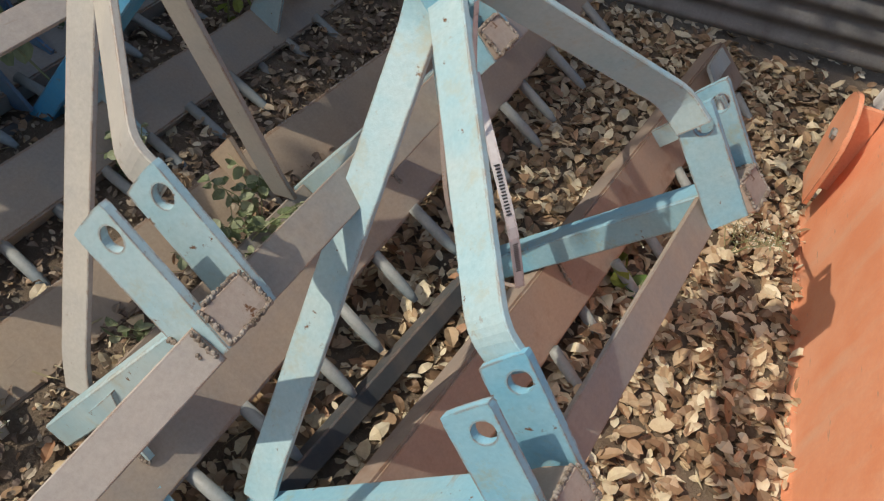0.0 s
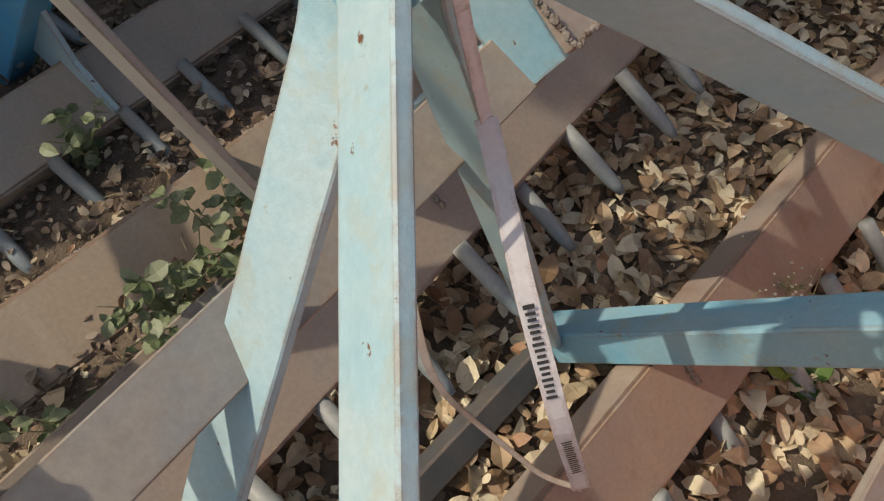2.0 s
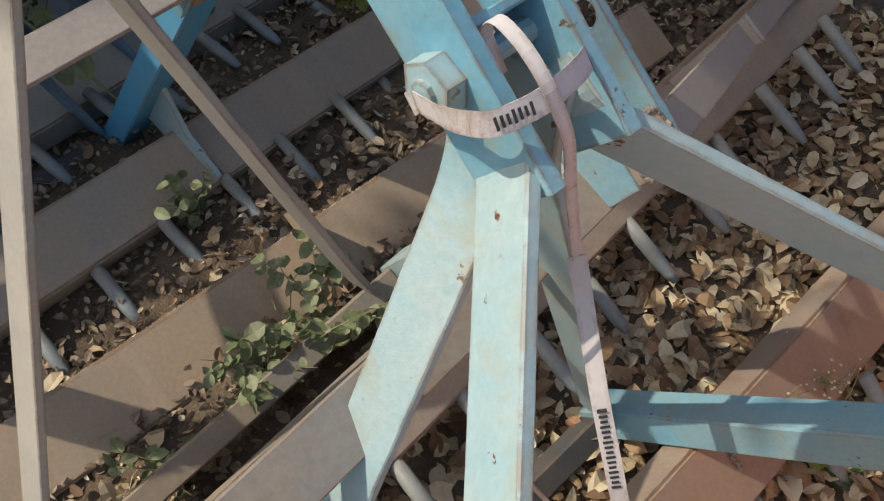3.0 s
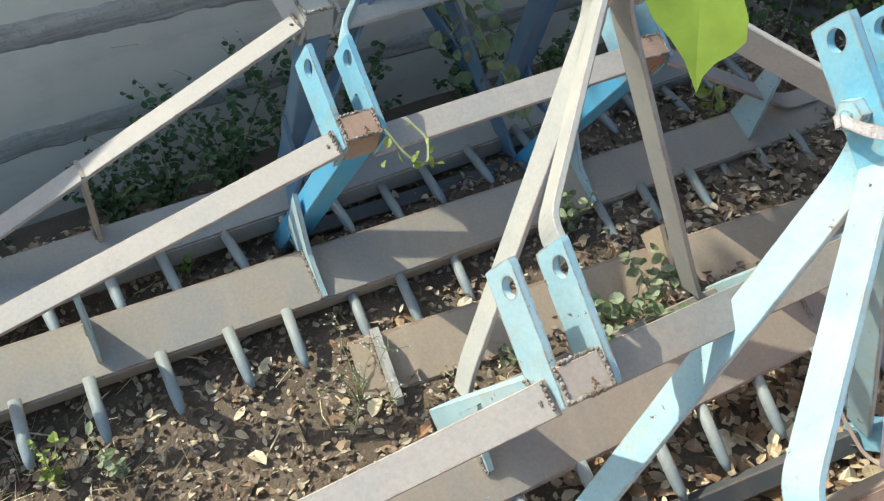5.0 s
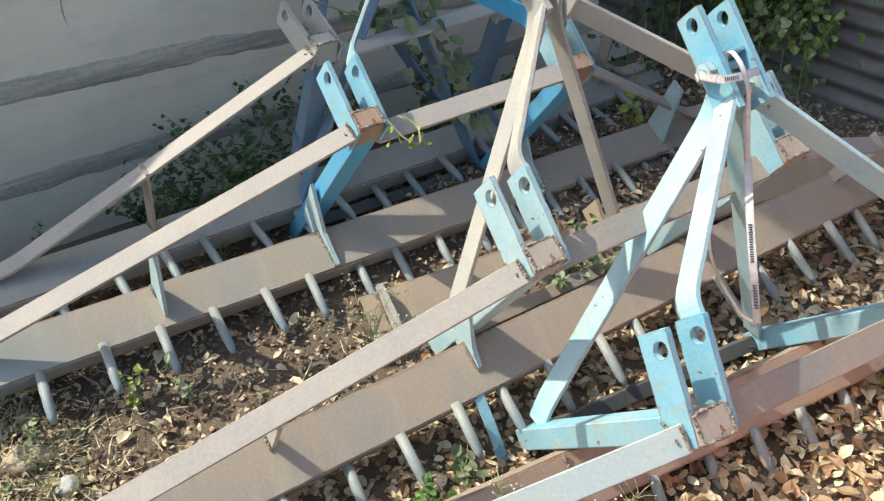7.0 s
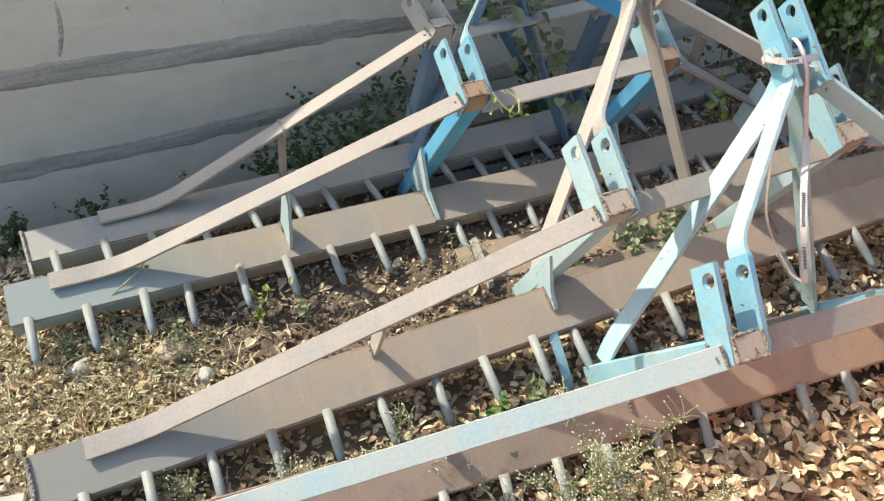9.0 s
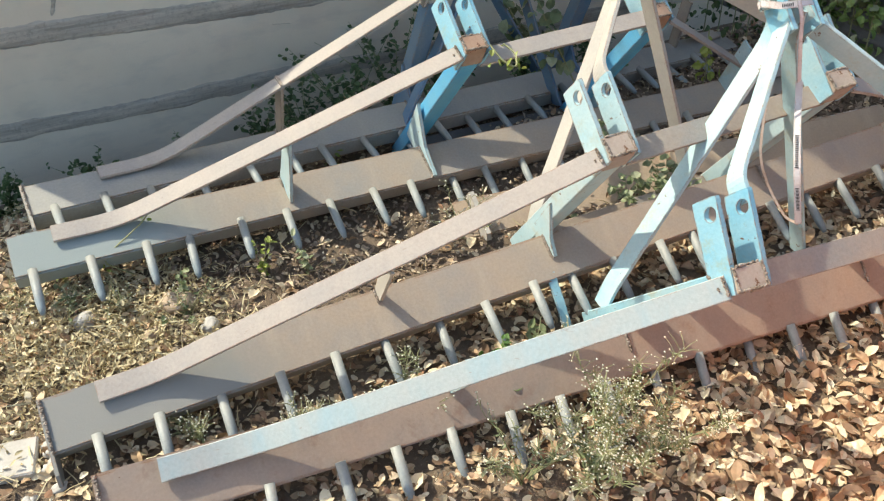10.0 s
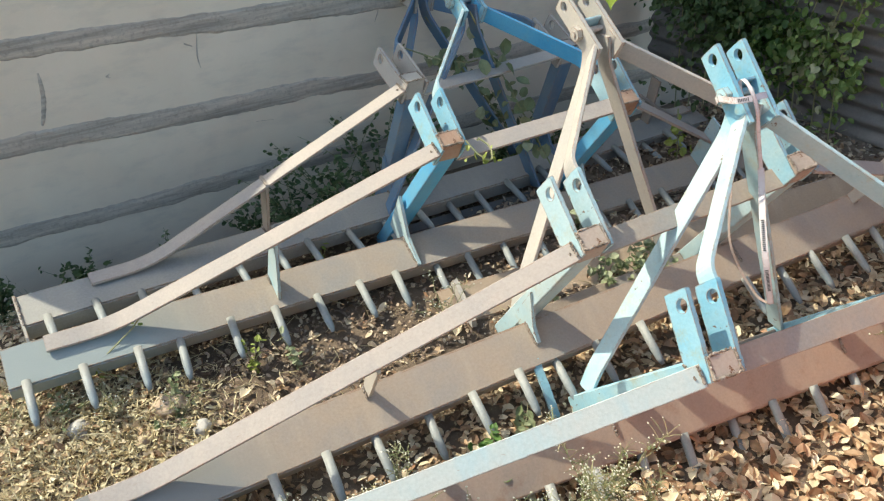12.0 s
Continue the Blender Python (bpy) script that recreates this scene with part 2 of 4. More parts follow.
def extrude_outline(bm, pts, axis, a, b):
    """A flat plate: outline in the two other axes, between a and b along axis (0 or 2)."""
    def place(p, w):
        return (w, p[0], p[1]) if axis == 0 else (p[0], p[1], w)
    lo, hi = [bm.verts.new(place(p, a)) for p in pts], [bm.verts.new(place(p, b)) for p in pts]
    n = len(pts)
    bm.faces.new(lo[::-1])
    bm.faces.new(hi)
    for i in range(n):
        bm.faces.new((lo[i], lo[(i + 1) % n], hi[(i + 1) % n], hi[i]))
    bmesh.ops.recalc_face_normals(bm, faces=bm.faces[:])
    return bm


def holed_plate(x0, x1, y0, y1, z0, z1, hy, hz, r):
    """A plate across x with a round hole at (hy, hz), top corners clipped."""
    bm = bmesh.new()
    n = 28
    rim, out = [], []
    for i in range(n):
        a = 2 * math.pi * i / n + 0.03
        c, s = math.cos(a), math.sin(a)
        k = min([(y1 - hy) / c if c > 1e-6 else 9, (y0 - hy) / c if c < -1e-6 else 9, (z1 - hz) / s if s > 1e-6 else 9, (z0 - hz) / s if s < -1e-6 else 9])
        rim.append((hy + r * c, hz + r * s))
        out.append((hy + k * c, hz + k * s))
    for y, z in ((y0, z0), (y0, z1), (y1, z0), (y1, z1)):
        j = min(range(n), key=lambda i: (out[i][0] - y) ** 2 + (out[i][1] - z) ** 2)
        cut = 0.0012 if y == y1 else 0.0
        out[j] = (y - cut, z - cut * (1 if z == z1 else -1))
    rings = [[bm.verts.new((x, *p)) for p in ring] for x in (x0, x1) for ring in (rim, out)]
    ra, oa, rb, ob = rings
    for i in range(n):
        j = (i + 1) % n
        bm.faces.new((ra[i], oa[i], oa[j], ra[j]))
        bm.faces.new((rb[i], rb[j], ob[j], ob[i]))
        bm.faces.new((ra[i], ra[j], rb[j], rb[i]))
        bm.faces.new((oa[i], ob[i], ob[j], oa[j]))
    bmesh.ops.recalc_face_normals(bm, faces=bm.faces[:])
    return bm


def rounded(path, radius, steps=5):
    """A polyline with its inner corners rounded."""
    path = [Vector(p) for p in path]
    out = [path[0]]
    for a, b, c in zip(path, path[1:], path[2:]):
        r = min(radius, (a - b).length * 0.45, (c - b).length * 0.45)
        p, q = b + (a - b).normalized() * r, b + (c - b).normalized() * r
        for i in range(steps + 1):
            t = i / steps
            out.append((1 - t) ** 2 * p + 2 * t * (1 - t) * b + t * t * q)
    return out + [path[-1]]


def flat_bar(path, width_axis, w, t, bm=None, chamfer=0.0015):
    """A flat bar swept along a path; its width lies along width_axis."""
    bm = bm or bmesh.new()
    rings = []
    for i, p in enumerate(path):
        d = (path[min(i + 1, len(path) - 1)] - path[max(i - 1, 0)]).normalized()
        u = Vector(width_axis)
        u = (u - d * u.dot(d)).normalized()
        v = d.cross(u)
        e = chamfer
        prof = [(-w / 2 + e, -t / 2), (w / 2 - e, -t / 2), (w / 2, -t / 2 + e), (w / 2, t / 2 - e), (w / 2 - e, t / 2), (-w / 2 + e, t / 2), (-w / 2, t / 2 - e), (-w / 2, -t / 2 + e)]
        rings.append([bm.verts.new(p + u * a + v * b) for a, b in prof])
    for r, s in zip(rings, rings[1:]):
        for i in range(8):
            bm.faces.new((r[i], r[(i + 1) % 8], s[(i + 1) % 8], s[i]))
    bm.faces.new(rings[0][::-1])
    bm.faces.new(rings[-1])
    bmesh.ops.recalc_face_normals(bm, faces=bm.faces[:])
    return bm


def rod(path, radii, sides=10, bm=None):
    bm = bm or bmesh.new()
    rings = []
    path = [Vector(p) for p in path]
    for i, (p, r) in enumerate(zip(path, radii)):
        d = (path[min(i + 1, len(path) - 1)] - path[max(i - 1, 0)]).normalized()
        u = d.orthogonal().normalized() if i == 0 else (u - d * u.dot(d)).normalized()
        v = d.cross(u)
        rings.append([bm.verts.new(p + (u * math.cos(2 * math.pi * k / sides) + v * math.sin(2 * math.pi * k / sides)) * r) for k in range(sides)])
    for r, s in zip(rings, rings[1:]):
        for i in range(sides):
            bm.faces.new((r[i], r[(i + 1) % sides], s[(i + 1) % sides], s[i]))
    bm.faces.new(rings[0][::-1])
    bm.faces.new(rings[-1])
    bmesh.ops.recalc_face_normals(bm, faces=bm.faces[:])
    return bm


def weld(a, b, r=0.006, rng=random.Random(3)):
    """A lumpy bead of weld between two points."""
    bm = bmesh.new()
    a, b = Vector(a), Vector(b)
    n = max(4, int((b - a).length / (r * 0.55)))
    for i in range(n + 1):
        s = r * rng.uniform(0.6, 1.0)
        p = a.lerp(b, i / n) + Vector([rng.uniform(-1, 1) * r * 0.4 for _ in range(3)])
        bmesh.ops.create_icosphere(bm, subdivisions=1, radius=s, matrix=Matrix.Translation(p))
    return bm


# ---- the tined cultivator ----
CX = 1.0115        # middle between the brackets along the beam
MX = 1.028         # middle of the mast
LEFT_END = -0.67
PITCH = 0.14       # spacing of the tines


def mirror(p):
    return (2 * CX - p[0], p[1], p[2])


def make_tine():
    bm = rod([(0, -0.058, -0.022), (0, -0.150, -0.022), (0, -0.178, -0.022), (0, -0.196, -0.022)], [0.0125, 0.0125, 0.0105, 0.006], 12)
    me = bpy.data.meshes.new("tine")
    bm.to_mesh(me)
    bm.free()
    me.shade_smooth()
    return me


def channel(x0, x1, h, depth, t):
    """A channel beam, its web in front, flanges to the rear."""
    bm = bmesh.new()
    prof = [(h, 0), (h, -depth), (h - t, -depth), (h - t, -t), (-h + t, -t), (-h + t, -depth), (-h, -depth), (-h, 0)]
    xs = np.linspace(x0, x1, 24)
    rings = [[bm.verts.new((x, y, z)) for y, z in prof] for x in xs]
    for r, s in zip(rings, rings[1:]):
        for i in range(8):
            bm.faces.new((r[i], s[i], s[(i + 1) % 8], r[(i + 1) % 8]))
    bm.faces.new(rings[0])
    bm.faces.new(rings[-1][::-1])
    bmesh.ops.recalc_face_normals(bm, faces=bm.faces[:])
    corners = [e for e in bm.edges if abs(e.verts[0].co.x - e.verts[1].co.x) > 1e-4 and e.verts[0].co.z > -1e-6 and e.verts[1].co.z > -1e-6]
    bmesh.ops.bevel(bm, geom=corners, offset=0.005, segments=2, affect="EDGES")
    return bm


def tube_arm(a, b, w, h):
    """A square arm between two points, its upper edge rising to the rear."""
    bm = bmesh.new()
    rings = [[bm.verts.new((p[0] + dx, p[1] + dy, p[2])) for dx, dy in ((-w / 2, 0), (w / 2, 0), (w / 2, h), (-w / 2, h))] for p in (a, b)]
    for i in range(4):
        bm.faces.new((rings[0][i], rings[0][(i + 1) % 4], rings[1][(i + 1) % 4], rings[1][i]))
    bm.faces.new(rings[0][::-1])
    bm.faces.new(rings[1])
    bmesh.ops.recalc_face_normals(bm, faces=bm.faces[:])
    bmesh.ops.bevel(bm, geom=bm.edges[:], offset=0.003, segments=1, affect="EDGES")
    return bm


def lean(bm, rate, skew):
    """Tip a plate forward towards its top and turn it a little aside."""
    for v in bm.verts:
        v.co.x += skew * (v.co.z - 0.414)
        v.co.z += rate * (v.co.y - 0.058)
    return bm


def cultivator(m, label, look_of, right_end, end_plate=True, tip=-0.545, rear=(0.60, 0.085), toe=-0.022, strut_toe=0.02, feet=(0.672, None), bar=(0.40, 0.40), left=LEFT_END):
    """A tractor cultivator: channel beam with round tines, braces, hitch brackets and mast. y is up and z ahead when it stands upright."""
    c = holder("cultivator", m, label, "cultivator", "tined cultivators in a row")
    g = look_of.get
    part("beam", channel(left, right_end, 0.067, 0.058, 0.007), g("beam"), c)
    tine = make_tine()
    tine.materials.append(g("tine"))
    x = -0.59
    while x < right_end - 0.04:
        t = new("tine", tine)
        t.parent = c
        t.rotation_euler = (random.uniform(-0.04, 0.04), random.uniform(0, 3), random.uniform(-0.035, 0.035))
        t.location = (x + random.uniform(-0.006, 0.006), random.uniform(-0.004, 0.004), -0.001)
        x += PITCH
    if end_plate:
        part("end_plate", extrude_outline(bmesh.new(), [(0.066, 0.004), (0.066, -0.06), (-0.12, -0.06), (-0.14, -0.012), (-0.115, 0.004)], 0, left - 0.009, left - 0.0005), g("beam"), c)
        part("weld_bead", weld((left - 0.002, 0.062, 0.003), (left - 0.002, -0.066, 0.003), 0.0045), WELD, c)
    for side in (0, 1):
        s = (lambda p: p) if side == 0 else mirror
        def span(a, b):
            a, b = s((a, 0, 0))[0], s((b, 0, 0))[0]
            return min(a, b), max(a, b)
        # brace from the beam's end out to the bracket
        ends = [(tip, 0.037, 0.011), (tip + (0.13 if tip < -0.57 else 0.18), 0.037, 0.011), (0.632, 0.078, 0.432)]
        ends = [s(p) for p in ends]
        if side == 1:
            ends[0] = (min(ends[0][0], right_end - 0.05), *ends[0][1:])
            ends[1] = (min(ends[1][0], right_end - 0.17), *ends[1][1:])
        part("brace", flat_bar(rounded(ends, 0.26, 10), (0, 1, 0), 0.052, 0.010), g("brace"), c)
        a, b = span(0.118, 0.128)
        part("strut", extrude_outline(bmesh.new(), [(0.066, 0.0), (strut_toe, 0.0), (0.032, 0.206), (0.084, 0.206)], 0, a, b), g("strut"), c)
        part("weld_bead", weld(s((0.114, 0.03, 0.004)), s((0.114, 0.064, 0.004)), 0.004), WELD, c)
        # bracket: two pierced plates with a block between
        for xa, xb, nm in ((0.627, 0.638, "bracket_plate"), (0.706, 0.717, "bracket_plate")):
            a, b = span(xa, xb)
            part(nm, lean(holed_plate(a, b, 0.058, 0.263, 0.383, 0.446, 0.229, 0.424, 0.0155), 0.20, 0.26), g("plate_right") or g("plate") if side else g("plate"), c)
        a, b = span(0.638, 0.706)
        part("bracket_block", box(bmesh.new(), a, b, 0.058, 0.112, 0.392, 0.462, 0.003), g("block"), c)
        for q, r in (((0.638, 0.110, 0.461), (0.638, 0.062, 0.461)), ((0.706, 0.112, 0.463), (0.706, 0.060, 0.463)), ((0.640, 0.113, 0.455), (0.640, 0.113, 0.40)), ((0.622, 0.062, 0.44), (0.622, 0.10, 0.44)), ((0.640, 0.061, 0.463), (0.704, 0.061, 0.463)), ((0.645, 0.113, 0.462), (0.700, 0.113, 0.458)), ((0.612, 0.075, 0.43), (0.616, 0.112, 0.40))):
            part("weld_bead", weld(s(q), s(r), 0.0040), WELD, c)
        # arm from the bracket back over the beam
        low, high = (0.0675, rear[1])
        back_x = rear[0] + 0.03 + 0.70 * side
        part("arm", tube_arm(s((0.672, 0.062, 0.391)), (back_x, high, -0.20), 0.060, 0.052), g("arm"), c)
        under = 0.062 + (high - 0.062) * 0.66
        a = back_x - 0.020 if side == 0 else back_x + 0.022
        b = a + 0.011
        if toe < -0.03 or (side == 0 and toe < 0.0):
            part("gusset", extrude_outline(bmesh.new(), [(under + 0.03, 0.12), (under + 0.03, -0.045), (low, -0.045), (low, 0.0), (toe, 0.0), (toe, 0.010), (low - 0.03, 0.030)], 0, a, b), g("gusset"), c)
        part("weld_bead", weld((a - 0.002 if side == 0 else b + 0.002, 0.062, 0.003), (a - 0.002 if side == 0 else b + 0.002, min(toe, -0.006), 0.003), 0.005), WELD, c)
        def top(dx):
            return MX - dx if side == 0 else MX + dx
        front = rounded([s((0.7225, 0.235, 0.448)), s((0.7225, 0.292, 0.446)), (top(0.034), 0.612, 0.424), (top(0.034), 0.648, 0.421)], 0.03)
        part("mast_leg", flat_bar(front, (0, 0, 1), 0.062, 0.011), g("leg_right") or g("leg") if side else g("leg"), c)
        foot = feet[side] or feet[0] + 0.66
        inner = 0.02 if side == 0 else -0.02
        back = rounded([(top(0.025), 0.650, 0.424), (top(0.025), 0.605, 0.365), (foot + inner, high + 0.095, -0.105), (foot, high + 0.053, -0.150)], 0.04)
        part("rear_leg", flat_bar(back, (0, -0.7, 0.7), 0.058, 0.011), g("rear"), c)
        a, b = sorted((top(0.044), top(0.032)))
        part("top_plate", holed_plate(a, b, 0.585, 0.797, 0.392, 0.462, 0.770, 0.428, 0.0155), g("top") or g("plate"), c)
    # bars between the brackets and behind the arms
    xa, xb = 0.717, 2 * CX - 0.717
    part("front_bar", flat_bar([Vector((x, 0.084, z)) for x, z in ((xa - 0.012, bar[0]), (CX, (bar[0] + bar[1]) / 2), (xb + 0.012, bar[1]))], (0, 1, 0), 0.060, 0.010), g("front_bar"), c)
    part("rear_bar", box(bmesh.new(), rear[0] + 0.0605, rear[0] + 0.6995, rear[1] + 0.004, rear[1] + 0.044, -0.195, -0.155, 0.003), g("rearbar"), c)
    part("bolt", rod([(MX - 0.065, 0.676, 0.424), (MX + 0.065, 0.676, 0.424)], [0.009, 0.009], 10), g("bolt"), c)
    for x0, x1 in ((MX - 0.061, MX - 0.0442), (MX + 0.0442, MX + 0.061)):
        part("bolt_head", rod([(x0, 0.676, 0.424), (x1, 0.676, 0.424)], [0.022, 0.022], 6), g("bolt"), c)
    part("spacer_bar", box(bmesh.new(), MX - 0.0315, MX + 0.0315, 0.692, 0.700, 0.392, 0.452, 0.0015), g("plate"), c)
    return c


POSE_M = pose(-0.025, -0.026, 0.087, 30.82, -1.80, -2.40)
POSE_N = pose(0.008, -0.333, 0.054, 40.13, -0.06, -6.56)
POSE_F = pose(-0.071, 0.584, 0.098, 25.05, 2.61, -0.64)
POSE_W = pose(0.013, 0.840, 0.118, 11.40, 3.30, 3.14)
cultivator(POSE_N, "sky-blue and dusty grey steel cultivator with white tape on its mast", dict(beam=BEAM_N, tine=STEEL, brace=PALEGREY, front_bar=GREY, strut=PALE, plate=BLUE, block=BLOCKTAN, arm=BLUE, gusset=PALE, leg=PALE, rear=PALE, rearbar=DARKSTEEL, bolt=PALE), 2.45, True, -0.545, (0.59, 0.075), 0.01, 0.02, (0.631, None), (0.40, 0.38))
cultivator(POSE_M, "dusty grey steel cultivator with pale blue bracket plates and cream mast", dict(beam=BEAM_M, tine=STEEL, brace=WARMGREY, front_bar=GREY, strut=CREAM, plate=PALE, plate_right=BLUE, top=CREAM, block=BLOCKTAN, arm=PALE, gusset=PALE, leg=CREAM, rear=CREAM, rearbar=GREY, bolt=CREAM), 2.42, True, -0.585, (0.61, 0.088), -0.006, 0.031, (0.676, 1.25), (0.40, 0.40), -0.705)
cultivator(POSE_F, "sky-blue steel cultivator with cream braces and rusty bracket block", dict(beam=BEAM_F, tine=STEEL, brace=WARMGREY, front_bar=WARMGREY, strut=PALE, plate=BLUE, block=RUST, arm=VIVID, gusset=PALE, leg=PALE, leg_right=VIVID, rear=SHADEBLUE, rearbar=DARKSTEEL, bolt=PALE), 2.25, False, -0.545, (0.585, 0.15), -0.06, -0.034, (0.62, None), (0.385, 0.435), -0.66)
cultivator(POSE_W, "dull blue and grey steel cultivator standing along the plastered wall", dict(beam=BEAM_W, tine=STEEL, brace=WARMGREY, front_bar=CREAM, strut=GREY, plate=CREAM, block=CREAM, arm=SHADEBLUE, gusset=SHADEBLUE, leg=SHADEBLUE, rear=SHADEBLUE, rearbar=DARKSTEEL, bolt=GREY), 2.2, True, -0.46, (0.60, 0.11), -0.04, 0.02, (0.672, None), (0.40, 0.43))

# ---- ground, wall, fence ----
def lie(x, y):
    """Height of the ground."""
    return 0.016 * noise.noise((x * 1.7, y * 1.7, 0.3)) + 0.006 * noise.noise((x * 7, y * 7, 2.0)) + float(np.interp(y, (-0.55, 0.3, 0.8, 1.02, 1.25, 1.5), (-0.045, -0.040, -0.032, -0.06, -0.20, -0.30)))


def make_ground():
    bm = bmesh.new()
    def axis(lo, hi, a, b, step):
        far = [a - 1, a - 4, a - 15, a - 60, a - 300, a - 1500]
        return sorted(set(far + [b + 1, b + 4, b + 15, b + 60, b + 300, b + 1500] + list(np.arange(a, b + step, step))))
    xs, ys = axis(0, 0, -2.0, 3.6, 0.05), axis(0, 0, -2.4, 2.2, 0.05)
    grid = [[bm.verts.new((x, y, lie(x, y) if abs(x) < 6 and abs(y) < 6 else -0.045)) for y in ys] for x in xs]
    for i in range(len(xs) - 1):
        for j in range(len(ys) - 1):
            bm.faces.new((grid[i][j], grid[i + 1][j], grid[i + 1][j + 1], grid[i][j + 1]))
    return tagged(part("ground", bm, EARTH, None, "dry brown earth strewn with fallen leaves", True), category="ground", kind="structure")


make_ground()

WALL_Y = 1.55
wall = holder("wall_north", pose(0, WALL_Y, 0), "grey-beige plastered wall with dark smeared mortar bands", "wall", "", "structure")
bm = bmesh.new()
outline = [(-7.0, -0.6), (2.9, -0.6), (2.9, 1.5), (0.1, 1.5), (0.1, 1.27), (-1.20, 1.27), (-1.20, 0.9), (-7.0, 0.9)]
near, far = [bm.verts.new((x, 0, z)) for x, z in outline], [bm.verts.new((x, 0.25, z)) for x, z in outline]
bm.faces.new(near)
bm.faces.new(far[::-1])
for i in range(len(outline)):
    j = (i + 1) % len(outline)
    bm.faces.new((near[i], far[i], far[j], near[j]))
bmesh.ops.recalc_face_normals(bm, faces=bm.faces[:])
part("wall_face", bm, PLASTER, wall)


def mortar_band(z, h, seed, slope):
    """A proud, ragged smear of mortar along a joint."""
    bm = bmesh.new()
    xs = np.arange(-2.2, 2.88, 0.010)
    rows_ = 7
    grid = []
    for x in xs:
        top = h * (0.5 + 0.20 * noise.noise((x * 1.6, seed, 0)) + 0.10 * noise.noise((x * 9, seed, 3)) + 0.05 * noise.noise((x * 37, seed, 5)))
        bot = h * (0.5 + 0.20 * noise.noise((x * 1.8, seed, 7)) + 0.10 * noise.noise((x * 10, seed, 9)) + 0.05 * noise.noise((x * 43, seed, 11)))
        col = []
        for k in range(rows_):
            t = k / (rows_ - 1)
            zz = -bot + (top + bot) * t
            lift = 0.007 * math.sin(math.pi * t) ** 0.6 * (0.7 + 0.6 * noise.noise((x * 9, zz * 40, seed))) if 0 < t < 1 else -0.004
            col.append(bm.verts.new((x, -max(lift, -0.004), z + slope * x + zz)))
        grid.append(col)
    for a, b in zip(grid, grid[1:]):
        for k in range(rows_ - 1):
            bm.faces.new((a[k], b[k], b[k + 1], a[k + 1]))
    return bm


for i, (z, h, slope) in enumerate(((-0.024, 0.085, -0.022), (0.305, 0.095, -0.052), (0.640, 0.09, -0.062), (0.97, 0.08, -0.06))):
    part("mortar_band", mortar_band(z, h, i * 3.7, slope), MORTAR, wall)

def smear(x0, z0, x1, z1, w, seed):
    """A small dab of mortar left on the plaster."""
    bm = bmesh.new()
    grid = []
    for i in range(15):
        t = i / 14
        half = w * math.sin(math.pi * (0.04 + 0.92 * t)) ** 0.5 * (0.7 + 0.5 * noise.noise((t * 6, seed, 1)))
        cx = x0 + (x1 - x0) * t + 0.012 * math.sin(t * 3 + seed)
        z = z0 + (z1 - z0) * t
        grid.append([bm.verts.new((cx + half * k, -0.004 * (1 - abs(k)) + 0.001 * abs(k), z)) for k in (-1, -0.4, 0.4, 1)])
    for p, q in zip(grid, grid[1:]):
        for k in range(3):
            bm.faces.new((p[k], p[k + 1], q[k + 1], q[k]))
    return bm


for i, d in enumerate(((-0.385, 0.575, -0.425, 0.385, 0.016), (0.165, 0.60, 0.175, 0.47, 0.006), (0.135, 0.575, 0.137, 0.555, 0.009), (0.62, 0.63, 0.622, 0.56, 0.005), (-0.16, 0.52, -0.155, 0.505, 0.008), (0.35, 0.20, 0.40, 0.19, 0.006), (0.90, 0.56, 0.905, 0.50, 0.005))):
    part("mortar_smear", smear(*d, i * 2.3), MORTAR, wall)

fence = holder("fence_east", pose(2.62, 0, 0, 0, 0, 90 + 9.6), "weathered grey corrugated sheet fence", "fence", "", "structure")
def sheet(x0, x1, z0, z1):
    bm = bmesh.new()
    zs = np.linspace(z0, z1, 120)
    a = [[bm.verts.new((x, 0.014 * math.sin(z * 2 * math.pi / 0.076), z)) for z in zs] for x in np.linspace(x0, x1, 6)]
    for p, q in zip(a, a[1:]):
        for k in range(len(zs) - 1):
            bm.faces.new((p[k], q[k], q[k + 1], p[k + 1]))
    return bm
part("sheet", sheet(-2.6, 0.2, 0.0, 1.25), SHEET, fence, "", True)
part("sheet", sheet(0.15, 1.52, 0.01, 1.3), SHEET, fence, "", True)

# ---- the loose beam between the cultivators ----
def loose_beam():
    """A channel beam without braces, two plates left standing on it."""
    m = pose(0.517, 0.342, -0.012, 30, -1.2, -7.4)
    c = holder("loose_beam", m, "tan weathered steel channel beam with two welded plates, lying behind a cultivator", "steel beam")
    part("beam", channel(0.0, 1.70, 0.067, 0.058, 0.007), TAN, c)
    part("plate", extrude_outline(bmesh.new(), [(0.078, 0.0005), (-0.067, 0.0005), (-0.10, 0.040), (-0.085, 0.060), (0.074, 0.036)], 0, 0.052, 0.068), CREAM, c)
    part("plate", extrude_outline(bmesh.new(), [(0.10, 0.0), (0.0, 0.0), (-0.005, 0.07), (0.09, 0.10)], 0, 0.742, 0.753), TAN, c)
    part("weld_bead", weld((0.050, -0.03, 0.003), (0.050, 0.060, 0.003), 0.0035), WELD, c)
    part("crust", weld((0.0, 0.066, -0.01), (1.69, 0.066, -0.006), 0.0030, random.Random(8)), CREAM, c, "crumbling pale crust along its edge")
    return c


TAN = paint("tan_weathered_paint", (0.44, 0.33, 0.235), (0.38, 0.30, 0.23), (0.50, 0.40, 0.30), 0.74, 0.5, 0.75)
loose_beam()

